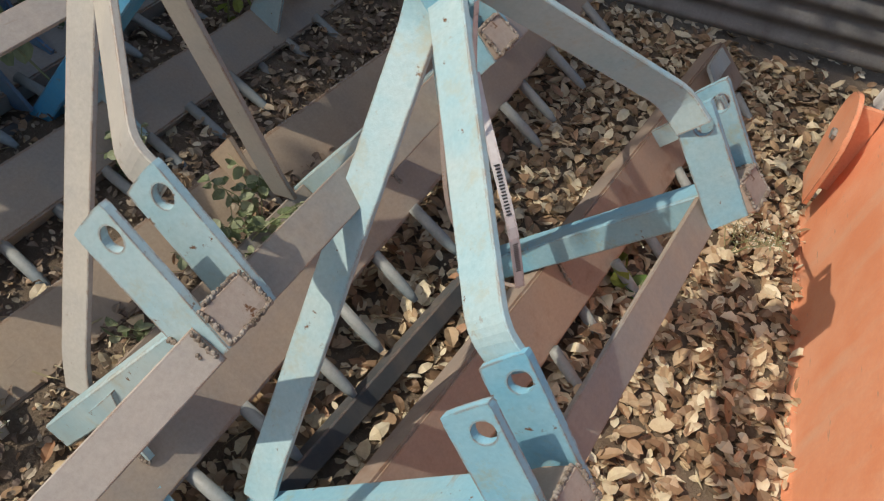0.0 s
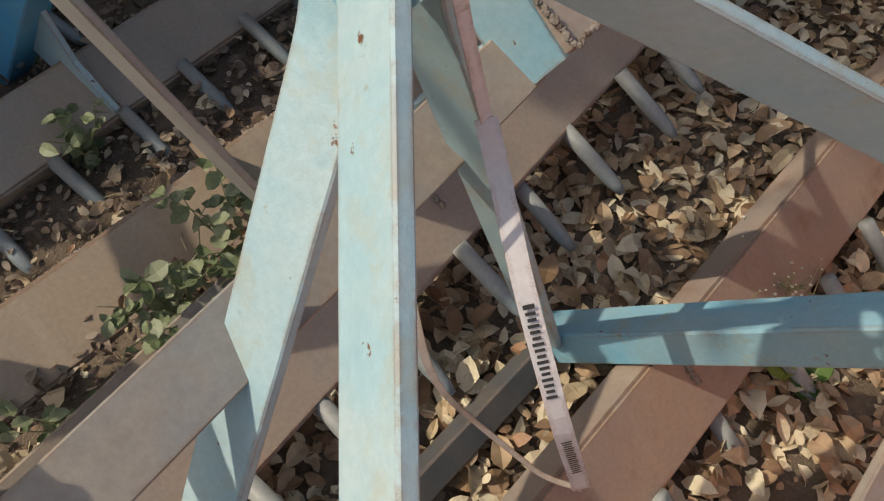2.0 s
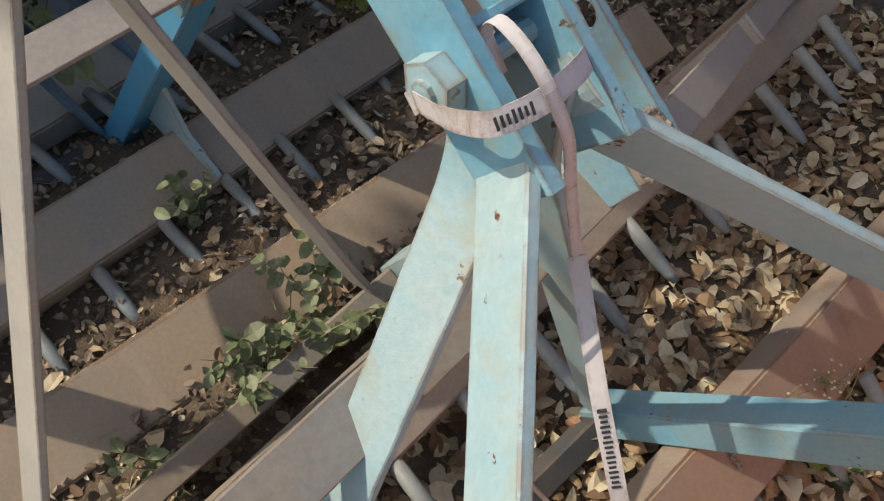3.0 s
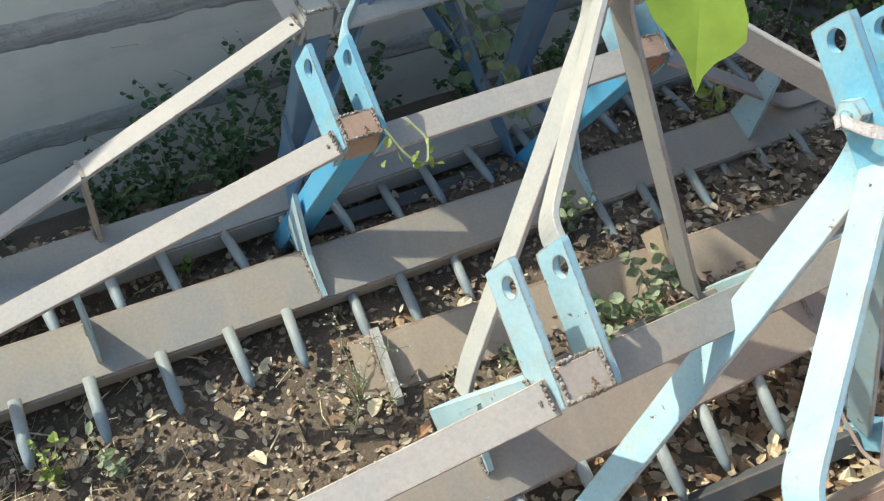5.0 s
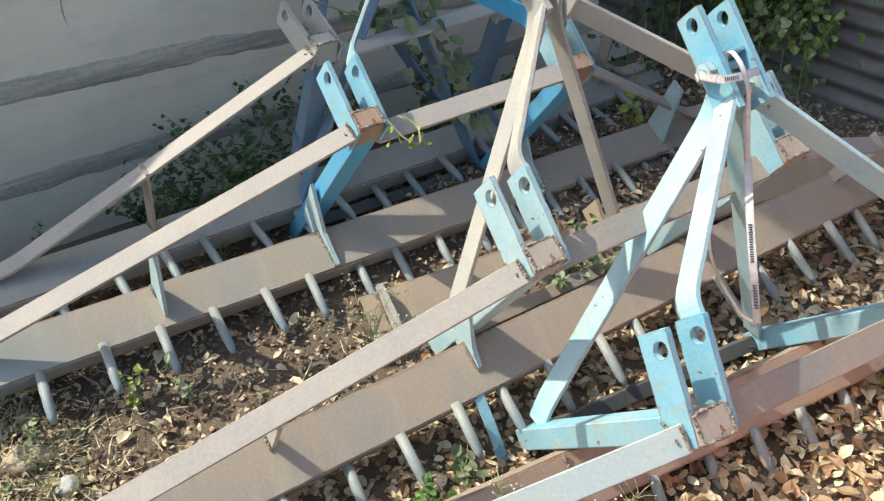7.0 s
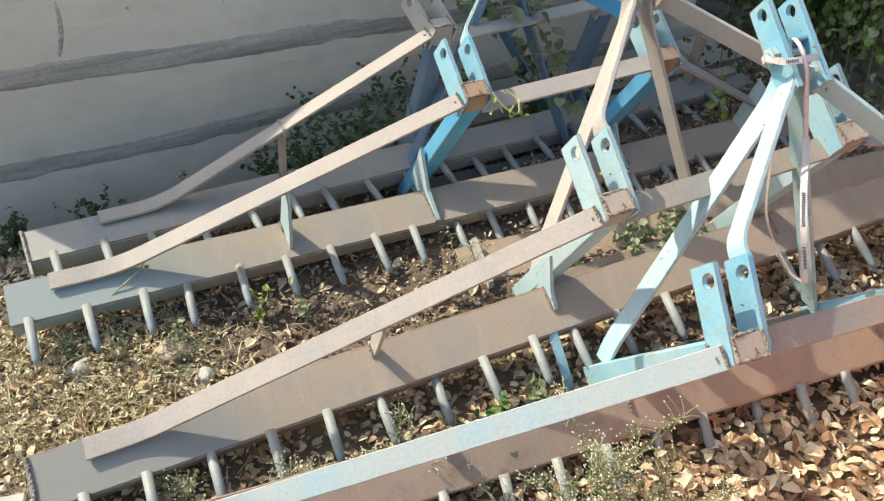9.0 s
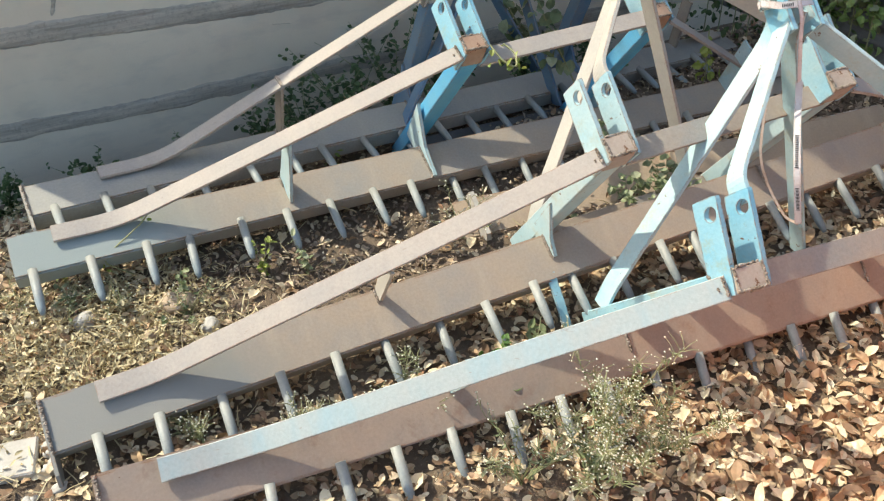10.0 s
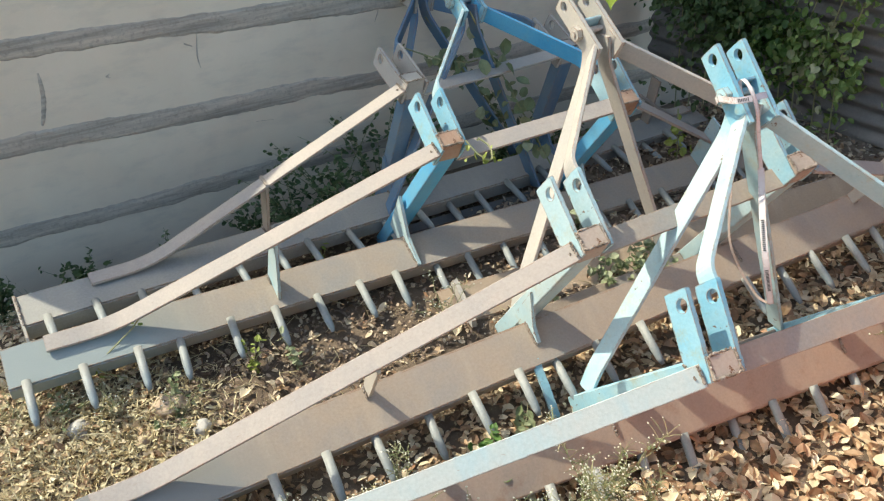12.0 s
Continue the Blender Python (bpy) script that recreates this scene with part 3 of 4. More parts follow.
# plate standing on edge on the ground behind the nearest arm
bm = flat_bar([Vector((0.568, -0.085, 0.080)), Vector((0.564, -0.15, 0.025)), Vector((0.560, -0.218, -0.045))], (1, -0.15, 0.1), 0.026, 0.008)
tagged(part("steel_plate", bm, BLUE, None, "blue painted steel strip standing on edge on the earth"), category="plate")

# ---- white tape tied round the mast ----
def ribbon(path, width, facing, t=0.0009):
    return flat_bar(rounded(path, 0.04, 4), facing, width, t, None, 0.0002)


def tape():
    c = holder("tape", POSE_N, "white woven ribbon tape with black print, tied round a mast", "tape")
    w = 0.016
    # round the mast
    loop = [(0.960, 0.674, 0.42), (0.953, 0.656, 0.452), (0.964, 0.641, 0.470), (1.0, 0.636, 0.478), (1.05, 0.640, 0.470), (1.086, 0.646, 0.44), (1.084, 0.66, 0.40), (1.02, 0.668, 0.383), (0.968, 0.674, 0.395), (0.960, 0.675, 0.418)]
    part("knot_loop", ribbon(loop, w, (0, 1, 0.15)), TAPE, c)
    arch = [(1.022, 0.660, 0.425), (1.012, 0.690, 0.445), (1.006, 0.694, 0.470), (1.003, 0.672, 0.483), (1.002, 0.645, 0.486), (1.010, 0.610, 0.470), (1.040, 0.560, 0.400), (1.068, 0.500, 0.330)]
    part("knot_arch", ribbon(arch, 0.010, (0.97, 0, 0.25)), TAPE, c)
    hang = [(1.067, 0.502, 0.332), (1.062, 0.470, 0.320), (1.030, 0.395, 0.315), (1.006, 0.285, 0.288), (1.026, 0.182, 0.213)]
    tail = [(1.026, 0.182, 0.213), (1.012, 0.205, 0.195), (0.990, 0.285, 0.200), (0.962, 0.360, 0.240), (0.970, 0.440, 0.290), (0.982, 0.520, 0.345), (0.990, 0.600, 0.392), (1.012, 0.660, 0.41)]
    part("hanging_strand", ribbon(hang, w, (-0.576, 0.232, -0.489)), TAPE, c)
    part("hanging_strand", ribbon(tail, 0.0065, (-0.45, 0.232, -0.6)), SHADETAPE, c, "brownish back strand of tape, its shadow side put into the colour")
    # printed words as plain dark bars
    def bars(a, b, n, facing, off):
        a, b = Vector(a), Vector(b)
        bm = bmesh.new()
        d = (b - a).normalized()
        u = Vector(facing)
        u = (u - d * u.dot(d)).normalized()
        nrm = d.cross(u) * off
        for i in range(n):
            p = a.lerp(b, (i + 0.5) / n)
            q = d * ((b - a).length / n * 0.27)
            v = u * (0.0042 - 0.0005 * ((i * 7) % 3))
            bm.faces.new([bm.verts.new(p + nrm + k) for k in (-q - v, q - v, q + v, -q + v)])
        return bm
    face = (-0.576, 0.232, -0.489)
    for a, b in (((1.026, 0.380, 0.312), (1.010, 0.305, 0.292)), ((1.010, 0.262, 0.272), (1.020, 0.212, 0.236)), ((1.055, 0.450, 0.318), (1.040, 0.415, 0.316))):
        for off in (0.0011, -0.0011):
            part("print", bars(a, b, 16, face, off), INK, c)
    for off in (0.0012, -0.0012):
        part("print", bars((0.9655, 0.6408, 0.4705), (0.993, 0.6368, 0.4768), 7, (0, 1, 0.15), off), INK, c)
    return c


tape()

# ---- orange machine ----
def orange_machine():
    c = holder("farm_implement", pose(1.15, -1.026, -0.048, 0, 0, 6.8), "orange painted sheet-metal farm implement with white lettering", "farm machine")
    # sloping side sheet with a folded foot and top
    path = [Vector(p) for p in ((0, 0.012, 0.0), (0, 0.0, 0.02), (0, -0.03, 0.30), (0, -0.07, 0.52), (0, -0.14, 0.66), (0, -0.30, 0.72), (0, -0.75, 0.72))]
    bm = bmesh.new()
    rail = rounded(path, 0.05, 5)
    a, b = [], []
    for x, row in ((-0.9, a), (0.86, b)):
        for p in rail:
            row.append(bm.verts.new((x, p.y, p.z)))
    for i in range(len(rail) - 1):
        bm.faces.new((a[i], b[i], b[i + 1], a[i + 1]))
    for row in (a, b):
        low = bm.verts.new((row[0].co.x, -0.75, 0.0))
        bm.faces.new(row + [low])
    part("side_sheet", bm, ORANGE, c, "sloping orange side sheet")
    # ear plate with bolt at the far end
    pts = [(0.84 + 0.085 * math.cos(t), 0.26 + 0.12 * math.sin(t)) for t in np.linspace(-0.3, math.pi + 0.3, 16)] + [(0.78, 0.10), (0.90, 0.10)]
    bm = bmesh.new()
    lo, hi = [bm.verts.new((x, 0.028, z)) for x, z in pts], [bm.verts.new((x, 0.040, z)) for x, z in pts]
    bm.faces.new(lo)
    bm.faces.new(hi[::-1])
    for i in range(len(pts)):
        bm.faces.new((lo[i], hi[i], hi[(i + 1) % len(pts)], lo[(i + 1) % len(pts)]))
    bmesh.ops.recalc_face_normals(bm, faces=bm.faces[:])
    part("ear_plate", bm, ORANGE, c)
    part("ear_web", box(bmesh.new(), 0.832, 0.844, -0.03, 0.028, 0.12, 0.36, 0.002), ORANGE, c)
    part("bolt", rod([(0.84, 0.040, 0.27), (0.84, 0.050, 0.27)], [0.014, 0.014], 6), STEEL, c)
    # white letters as plain bars
    for i in range(9):
        x = -0.02 + i * 0.115
        bm = box(bmesh.new(), x, x + 0.075, -0.004, 0.0, 0, 0.085, 0.0)
        o = part("lettering_bar", bm, WHITE, c)
        o.matrix_local = pose(0, -0.0325, 0.305, 8.0)
    return c


WHITE = paint("white_lettering", (0.74, 0.72, 0.68), (0.66, 0.62, 0.58), (0.6, 0.5, 0.44), 0.8)
orange_machine()


# ---- fallen leaves, straw and weeds ----
def almond(rng, length, width, curl, fold):
    """One leaf with a midrib, lying along x."""
    skew = rng.uniform(-0.18, 0.18) * length
    pts = [(0, 0, 0)]
    for t, w in ((0.17, 0.68), (0.46, 1.0), (0.78, 0.74)):
        zc = curl * length * math.sin(math.pi * t)
        bend = skew * t * t
        pts += [(t * length, bend - width * w / 2 * rng.uniform(0.85, 1.1), zc + fold * width * w * rng.uniform(0.6, 1.2)), (t * length, bend, zc), (t * length, bend + width * w / 2, zc + fold * width * w * rng.uniform(0.3, 1.3))]
    pts.append((length, skew, curl * length * rng.uniform(-0.3, 0.5)))
    faces = [(0, 1, 2), (0, 2, 3), (1, 4, 5, 2), (2, 5, 6, 3), (4, 7, 8, 5), (5, 8, 9, 6), (7, 10, 8), (8, 10, 9)]
    return pts, faces


class Heap:
    """Gathers many small leaves into one mesh."""
    def __init__(self):
        self.v, self.f = [], []

    def add(self, pts, faces, m):
        n = len(self.v)
        self.v += [tuple(m @ Vector(p)) for p in pts]
        self.f += [tuple(n + i for i in q) for q in faces]

    def mesh(self, name, material, parent=None, label=""):
        me = bpy.data.meshes.new(name)
        me.from_pydata(self.v, [], self.f)
        me.materials.append(material)
        ob = new(name, me)
        ob.parent = parent
        return tagged(ob, label)


def litter():
    rng = random.Random(11)
    h, dark, small = Heap(), Heap(), Heap()
    n = 0
    while n < 42000:
        x, y = rng.uniform(-1.7, 3.1), rng.uniform(-2.1, 1.38)
        front = min(max((x - 0.1 - 0.9 * (y + 0.6)) / 0.7, 0.0), 1.0)
        keep = 0.6 + 0.4 * front if y < 0.1 else 0.95
        if x < -0.25 and y > 0.0:
            keep = 0.8
        if -0.55 < y < 0.05 and x > -0.6:
            keep = 1.0
        if not (-1.3 < x < 2.7 and -1.5 < y < 1.35):
            keep *= 0.15
        if rng.random() > keep * (0.75 + 0.7 * (0.5 + noise.noise((x * 2.1, y * 2.1, 5)))):
            n += 0.3
            continue
        n += 1
        # strip where most leaves take the darker colour, standing in for shade
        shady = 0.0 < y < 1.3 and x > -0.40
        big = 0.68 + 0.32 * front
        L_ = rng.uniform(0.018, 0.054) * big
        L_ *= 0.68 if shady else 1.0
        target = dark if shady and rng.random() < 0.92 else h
        pts, faces = almond(rng, L_, L_ * rng.uniform(0.45, 0.7), rng.uniform(-0.25, 0.3), rng.uniform(-0.15, 0.45))
        m = pose(x, y, lie(x, y) + rng.uniform(0.001, 0.022), rng.gauss(0, 26), rng.gauss(0, 22), rng.uniform(0, 360))
        target.add(pts, faces, m)
    for _ in range(5000):
        x, y = rng.gauss(0.7, 2.0), rng.gauss(-0.4, 1.5)
        if y > 1.35 or abs(x) > 5:
            continue
        L_ = rng.uniform(0.018, 0.05)
        pts, faces = almond(rng, L_, L_ * rng.uniform(0.45, 0.7), rng.uniform(-0.25, 0.3), rng.uniform(-0.15, 0.45))
        h.add(pts, faces, pose(x, y, lie(x, y) + rng.uniform(0.001, 0.012), rng.gauss(0, 24), rng.gauss(0, 20), rng.uniform(0, 360)))
    for _ in range(7000):
        x, y = rng.uniform(-1.2, 2.6), rng.uniform(-1.4, 1.4)
        L_ = rng.uniform(0.006, 0.016)
        pts, faces = almond(rng, L_, L_ * rng.uniform(0.4, 0.9), 0.1, 0.2)
        small.add(pts, faces, pose(x, y, lie(x, y) + rng.uniform(0, 0.006), rng.gauss(0, 20), rng.gauss(0, 20), rng.uniform(0, 360)))
    tagged(h.mesh("fallen_leaves", DRYLEAF, None, "dry brown and tan fallen leaves covering the earth"), category="leaf litter", kind="stuff")
    tagged(dark.mesh("shaded_strip_leaves", SHADELEAF, None, "dark brown leaves between the beams, with shade put into their colour"), category="leaf litter", kind="stuff")
    tagged(small.mesh("leaf_crumbs", DRYLEAF, None, "small broken bits of dry leaf"), category="leaf litter", kind="stuff")


litter()


def straw():
    """Dry flattened stalks."""
    rng = random.Random(5)
    h = Heap()
    for _ in range(2000):
        if rng.random() < 0.8:
            x, y = rng.gauss(-0.55, 0.28), rng.gauss(0.33, 0.22)
        else:
            x, y = rng.uniform(-1.2, 1.2), rng.uniform(-0.3, 1.3)
        L_ = rng.uniform(0.02, 0.09)
        w = rng.uniform(0.0008, 0.002)
        b = rng.uniform(-0.2, 0.2)
        pts = [(0, -w, 0), (0, w, 0), (L_ / 2, -w, b * L_), (L_ / 2, w, b * L_), (L_, 0, b * L_ * 0.6)]
        h.add(pts, [(0, 2, 3, 1), (2, 4, 3)], pose(x, y, lie(x, y) + rng.uniform(0.004, 0.03), rng.uniform(0, 360), rng.gauss(-8, 16), rng.uniform(0, 360)))
    for _ in range(5200):
        x, y = rng.gauss(-0.58, 0.22), rng.gauss(0.34, 0.17)
        if x > -0.22:
            continue
        L_ = rng.uniform(0.008, 0.026)
        pts, faces = almond(rng, L_, L_ * rng.uniform(0.2, 0.5), rng.uniform(-0.4, 0.4), 0.2)
        h.add(pts, faces, pose(x, y, lie(x, y) + abs(rng.gauss(0, 0.018)), rng.gauss(0, 40), rng.gauss(-10, 40), rng.uniform(0, 360)))
    tagged(h.mesh("dry_straw", STRAW, None, "dry yellow straw and flattened weeds"), category="dry grass", kind="stuff")


straw()


def plant(name, label, base, height, n_stems, n_leaves, size, material, seed, spread=0.35, droop=0.3, flowers=0, stem_mat=None, width=0.6, cat="weed"):
    """A small plant: thin bent stems with leaves along them, flower heads at the tips."""
    rng = random.Random(seed)
    c = holder(name, pose(base[0], base[1], lie(base[0], base[1]) + (base[2] if len(base) > 2 else 0)), label, cat)
    stems = bmesh.new()
    foliage, heads = Heap(), Heap()
    for k in range(n_stems):
        a = rng.uniform(0, 2 * math.pi)
        lean = rng.uniform(0.05, spread)
        hgt = height * rng.uniform(0.55, 1.0)
        path = []
        for i in range(7):
            t = i / 6
            r = lean * hgt * t ** 1.4 * 1.6
            path.append(Vector((math.cos(a) * r + rng.gauss(0, 0.006) * t, math.sin(a) * r + rng.gauss(0, 0.006) * t, hgt * (t - droop * t * t * t * 0.6) - 0.02 * (1 - t))))
        rod(path, [0.0028 * (1 - 0.75 * i / 6) * (0.6 + height) for i in range(7)], 5, stems)
        for _ in range(n_leaves // n_stems):
            t = rng.uniform(0.15, 1.0)
            i = min(int(t * 6), 5)
            p = path[i].lerp(path[i + 1], t * 6 - i)
            L_ = size * rng.uniform(0.5, 1.15)
            pts, faces = almond(rng, L_, L_ * width * rng.uniform(0.8, 1.15), rng.uniform(-0.35, 0.1), rng.uniform(0.05, 0.3))
            foliage.add(pts, faces, Matrix.Translation(p) @ pose(0, 0, 0, rng.gauss(0, 25), rng.uniform(-30, 50), rng.uniform(0, 360)))
        for _ in range(flowers // n_stems):
            i = rng.choice((3, 4, 5))
            p = path[i].lerp(path[6], rng.random())
            d = Vector((rng.gauss(0, 1), rng.gauss(0, 1), rng.uniform(0.2, 1.5))).normalized() * rng.uniform(0.015, 0.055)
            rod([p, p + d * 0.5 + Vector((0, 0, 0.004)), p + d], [0.0009, 0.0008, 0.0006], 3, stems)
            s = rng.uniform(0.0016, 0.0034)
            heads.add([(s, 0, 0), (-s, 0, 0), (0, s, 0), (0, -s, 0), (0, 0, s), (0, 0, -s)], [(0, 2, 4), (2, 1, 4), (1, 3, 4), (3, 0, 4), (2, 0, 5), (1, 2, 5), (3, 1, 5), (0, 3, 5)], Matrix.Translation(p + d))
    tagged(part("stalk", stems, stem_mat or STEM, c), kind="stuff")
    if foliage.v:
        tagged(foliage.mesh("foliage", material, c), kind="stuff")
    if heads.v:
        tagged(heads.mesh("flower_head", FLOWER, c), kind="stuff")
    return c


FLOWERING = "thin pale weed with tiny white flower heads among fallen leaves"
plant("flowering_weed", FLOWERING, (0.36, -0.60), 0.24, 17, 300, 0.024, PALEGREEN, 21, 0.65, 0.2, 520, None, 0.3)
plant("flowering_weed", FLOWERING, (0.44, -0.53), 0.30, 8, 80, 0.020, PALEGREEN, 22, 0.42, 0.1, 260, None, 0.3)
plant("flowering_weed", FLOWERING, (0.52, -0.63), 0.17, 11, 150, 0.022, PALEGREEN, 29, 0.8, 0.25, 260, None, 0.3)
plant("flowering_weed", FLOWERING, (0.04, -0.25), 0.13, 8, 90, 0.020, PALEGREEN, 30, 0.7, 0.25, 140, None, 0.3)
plant("flowering_weed", FLOWERING, (0.20, -0.55), 0.19, 10, 110, 0.02, PALEGREEN, 23, 0.7, 0.3, 120, None, 0.3)
plant("flowering_weed", FLOWERING, (-0.20, -0.20), 0.13, 9, 110, 0.018, PALEGREEN, 24, 0.7, 0.3, 110, None, 0.3)
plant("flowering_weed", FLOWERING, (-0.42, -0.10), 0.10, 6, 40, 0.018, PALEGREEN, 25, 0.7, 0.3, 90, None, 0.3)
plant("flowering_weed", "dried pale weed with white heads beside a beam end", (0.50, 0.30), 0.20, 9, 16, 0.014, FLOWER, 26, 0.7, 0.2, 70, None, 0.3)
plant("flowering_weed", FLOWERING, (1.75, -0.78), 0.16, 5, 16, 0.014, PALEGREEN, 27, 0.6, 0.2, 90, None, 0.3)
plant("flowering_weed", FLOWERING, (1.58, -0.47), 0.14, 4, 14, 0.014, PALEGREEN, 28, 0.6, 0.2, 60, None, 0.3)
plant("green_weed", "low green weed under a beam", (0.34, -0.26), 0.13, 7, 70, 0.036, GREEN, 31, 0.7, 0.4)
plant("green_weed", "low green weed under a beam", (0.46, -0.20), 0.10, 6, 40, 0.034, PALEGREEN, 32, 0.7, 0.4)
plant("wilted_nettle", "wilted dusty green nettle growing between two beams", (1.05, 0.15), 0.25, 11, 150, 0.029, PALEGREEN, 33, 0.55, 0.55, 0, None, 0.75)
plant("wilted_nettle", "wilted dusty green nettle growing between two beams", (1.17, 0.13), 0.24, 9, 120, 0.033, PALEGREEN, 34, 0.5, 0.55, 0, None, 0.75)
plant("wilted_nettle", "wilted dusty green nettle growing between two beams", (1.19, 0.50), 0.22, 5, 50, 0.034, PALEGREEN, 35, 0.4, 0.5, 0, None, 0.75)
plant("wilted_nettle", "small drooping nettle by a beam", (0.86, 0.14), 0.11, 6, 40, 0.028, PALEGREEN, 36, 0.6, 0.5, 0, None, 0.75)
plant("round_leaf_weed", "bright round-leaved seedling among fallen leaves", (1.53, -0.565), 0.07, 5, 14, 0.055, YELLOWGREEN, 37, 0.5, 0.2, 0, None, 0.95)
plant("round_leaf_weed", "bright round-leaved seedling among fallen leaves", (1.50, -0.62), 0.05, 4, 10, 0.045, GREEN, 38, 0.6, 0.2, 0, None, 0.95)
for i, (x, y, hgt) in enumerate(((-0.11, 1.45, 0.22), (0.28, 0.81, 0.17), (-0.33, 0.40, 0.15), (-0.10, 0.40, 0.20), (0.02, 0.36, 0.16), (-0.62, 0.62, 0.12))):
    plant("upright_weed", "thin upright weed with small pale leaves", (x, y), hgt, 3, 34, 0.024, (PALEGREEN, YELLOWGREEN)[i % 2], 40 + i, 0.22, 0.1)
for i, (x, y, hgt, s) in enumerate(((0.35, 1.28, 0.38, 0.028), (0.55, 1.32, 0.46, 0.030), (0.75, 1.3, 0.55, 0.030), (0.95, 1.32, 0.42, 0.030), (0.20, 1.32, 0.28, 0.026), (-0.45, 1.36, 0.22, 0.024), (-0.75, 1.33, 0.26, 0.024), (1.3, 1.2, 0.34, 0.030), (1.6, 1.2, 0.34, 0.030), (1.1, 1.0, 0.14, 0.026), (1.55, 0.95, 0.14, 0.026))):
    plant("green_shrub", "dark green leafy weed growing at the foot of the wall", (x, y), hgt, 14, 340, s, DARKGREEN, 60 + i, 0.55, 0.35, 0, None, 0.7, "shrub")
for i, (x, y) in enumerate(((-0.75, 0.55), (-0.85, 0.85), (-0.75, 1.15), (-0.5, 1.2), (-0.95, 0.3), (-0.62, 0.50), (-0.5, 0.42), (-0.35, 0.33))):
    plant("dry_weed", "flattened dry grey-green weed on bare earth", (x, y), 0.10, 10, 60, 0.02, (STRAW, PALEGREEN)[i % 2], 80 + i, 0.9, 0.5, 30)


def creeper(name, label, path, n, size, material, seed, spread=0.03, stem_r=0.003):
    """A climbing stem with leaves about it."""
    rng = random.Random(seed)
    pts = rounded(path, 0.06, 5)
    c = holder(name, Matrix.Identity(4), label, "creeper")
    part("stem", rod(pts, [stem_r] * len(pts), 5), STEM, c)
    h = Heap()
    for _ in range(n):
        i = rng.randrange(len(pts) - 1)
        p = pts[i].lerp(pts[i + 1], rng.random()) + Vector([rng.gauss(0, spread) for _ in range(3)])
        L_ = size * rng.uniform(0.5, 1.2)
        a, f = almond(rng, L_, L_ * 0.8, rng.uniform(-0.2, 0.2), rng.uniform(0.05, 0.3))
        h.add(a, f, Matrix.Translation(p) @ pose(0, 0, 0, rng.gauss(0, 35), rng.uniform(10, 80), rng.uniform(0, 360)))
    tagged(h.mesh("foliage", material, c), kind="stuff")
    return c


def at(m, p):
    return m @ Vector(p)


VINE = "pale green vine twining on a cultivator mast"
creeper("vine", VINE, [at(POSE_F, p) for p in ((1.35, 0.13, -0.10), (1.25, 0.30, 0.06), (1.17, 0.42, 0.19), (1.10, 0.53, 0.30), (1.03, 0.62, 0.42))], 46, 0.058, PALEGREEN, 91, 0.026)
creeper("vine", VINE, [at(POSE_W, p) for p in ((1.36, 0.14, -0.12), (1.25, 0.31, 0.06), (1.16, 0.44, 0.20), (1.05, 0.60, 0.36))], 40, 0.06, PALEGREEN, 95, 0.03)
creeper("vine", VINE, [at(POSE_F, p) for p in ((0.71, 0.06, 0.47), (0.73, 0.0, 0.46), (0.76, -0.03, 0.46), (0.79, 0.03, 0.45), (0.77, 0.075, 0.445))], 13, 0.021, YELLOWGREEN, 92, 0.016)
creeper("vine", VINE, [(1.83, 0.70, lie(1.83, 0.70)), (1.81, 0.68, 0.05), (1.79, 0.68, 0.14), (1.80, 0.70, 0.22)], 26, 0.036, YELLOWGREEN, 93, 0.016)
creeper("vine", VINE, [at(POSE_W, p) for p in ((1.0, 0.16, 0.42), (0.92, 0.13, 0.44), (0.85, 0.20, 0.43), (0.76, 0.33, 0.43))], 22, 0.045, PALEGREEN, 94, 0.02)
creeper("tendril", "pale green curling tendril over the end of a beam", [(-0.42, 0.545, lie(-0.42, 0.545)), (-0.52, 0.535, 0.075), (-0.44, 0.560, 0.110), (-0.38, 0.585, 0.132), (-0.355, 0.60, 0.148), (-0.365, 0.61, 0.160), (-0.385, 0.60, 0.150)], 5, 0.016, YELLOWGREEN, 96, 0.008, 0.0022)
# the first three have brighter leaf colours that stand in for sunlight
for k in range(6):
    rng = random.Random(100 + k)
    x, y = 2.44 + 0.03 * rng.random(), 0.45 + 0.10 * k
    creeper("climbing_creeper", "leafy green creeper hanging over the sheet fence", [(x, y, lie(x, y)), (x - 0.03, y + 0.03, 0.35), (x, y - 0.03, 0.75), (x - 0.02, y, 1.25)], 480, 0.038, (LITFRESH, PALEGREEN, LITFRESH)[k % 3] if k < 3 else GREEN, 110 + k, 0.065)
# corner creepers: the dark leaf colour carries the corner's shade
for k in range(5):
    x, y = 2.36 - 0.015 * k, 0.92 + 0.07 * k
    creeper("climbing_creeper", "leafy creeper in the corner, shade put into its dark leaf colour", [(x, y, lie(x, y)), (x - 0.05, y, 0.5), (x + 0.02, y, 1.0), (x, y, 1.4)], 700, 0.036, DARKGREEN, 130 + k, 0.10)


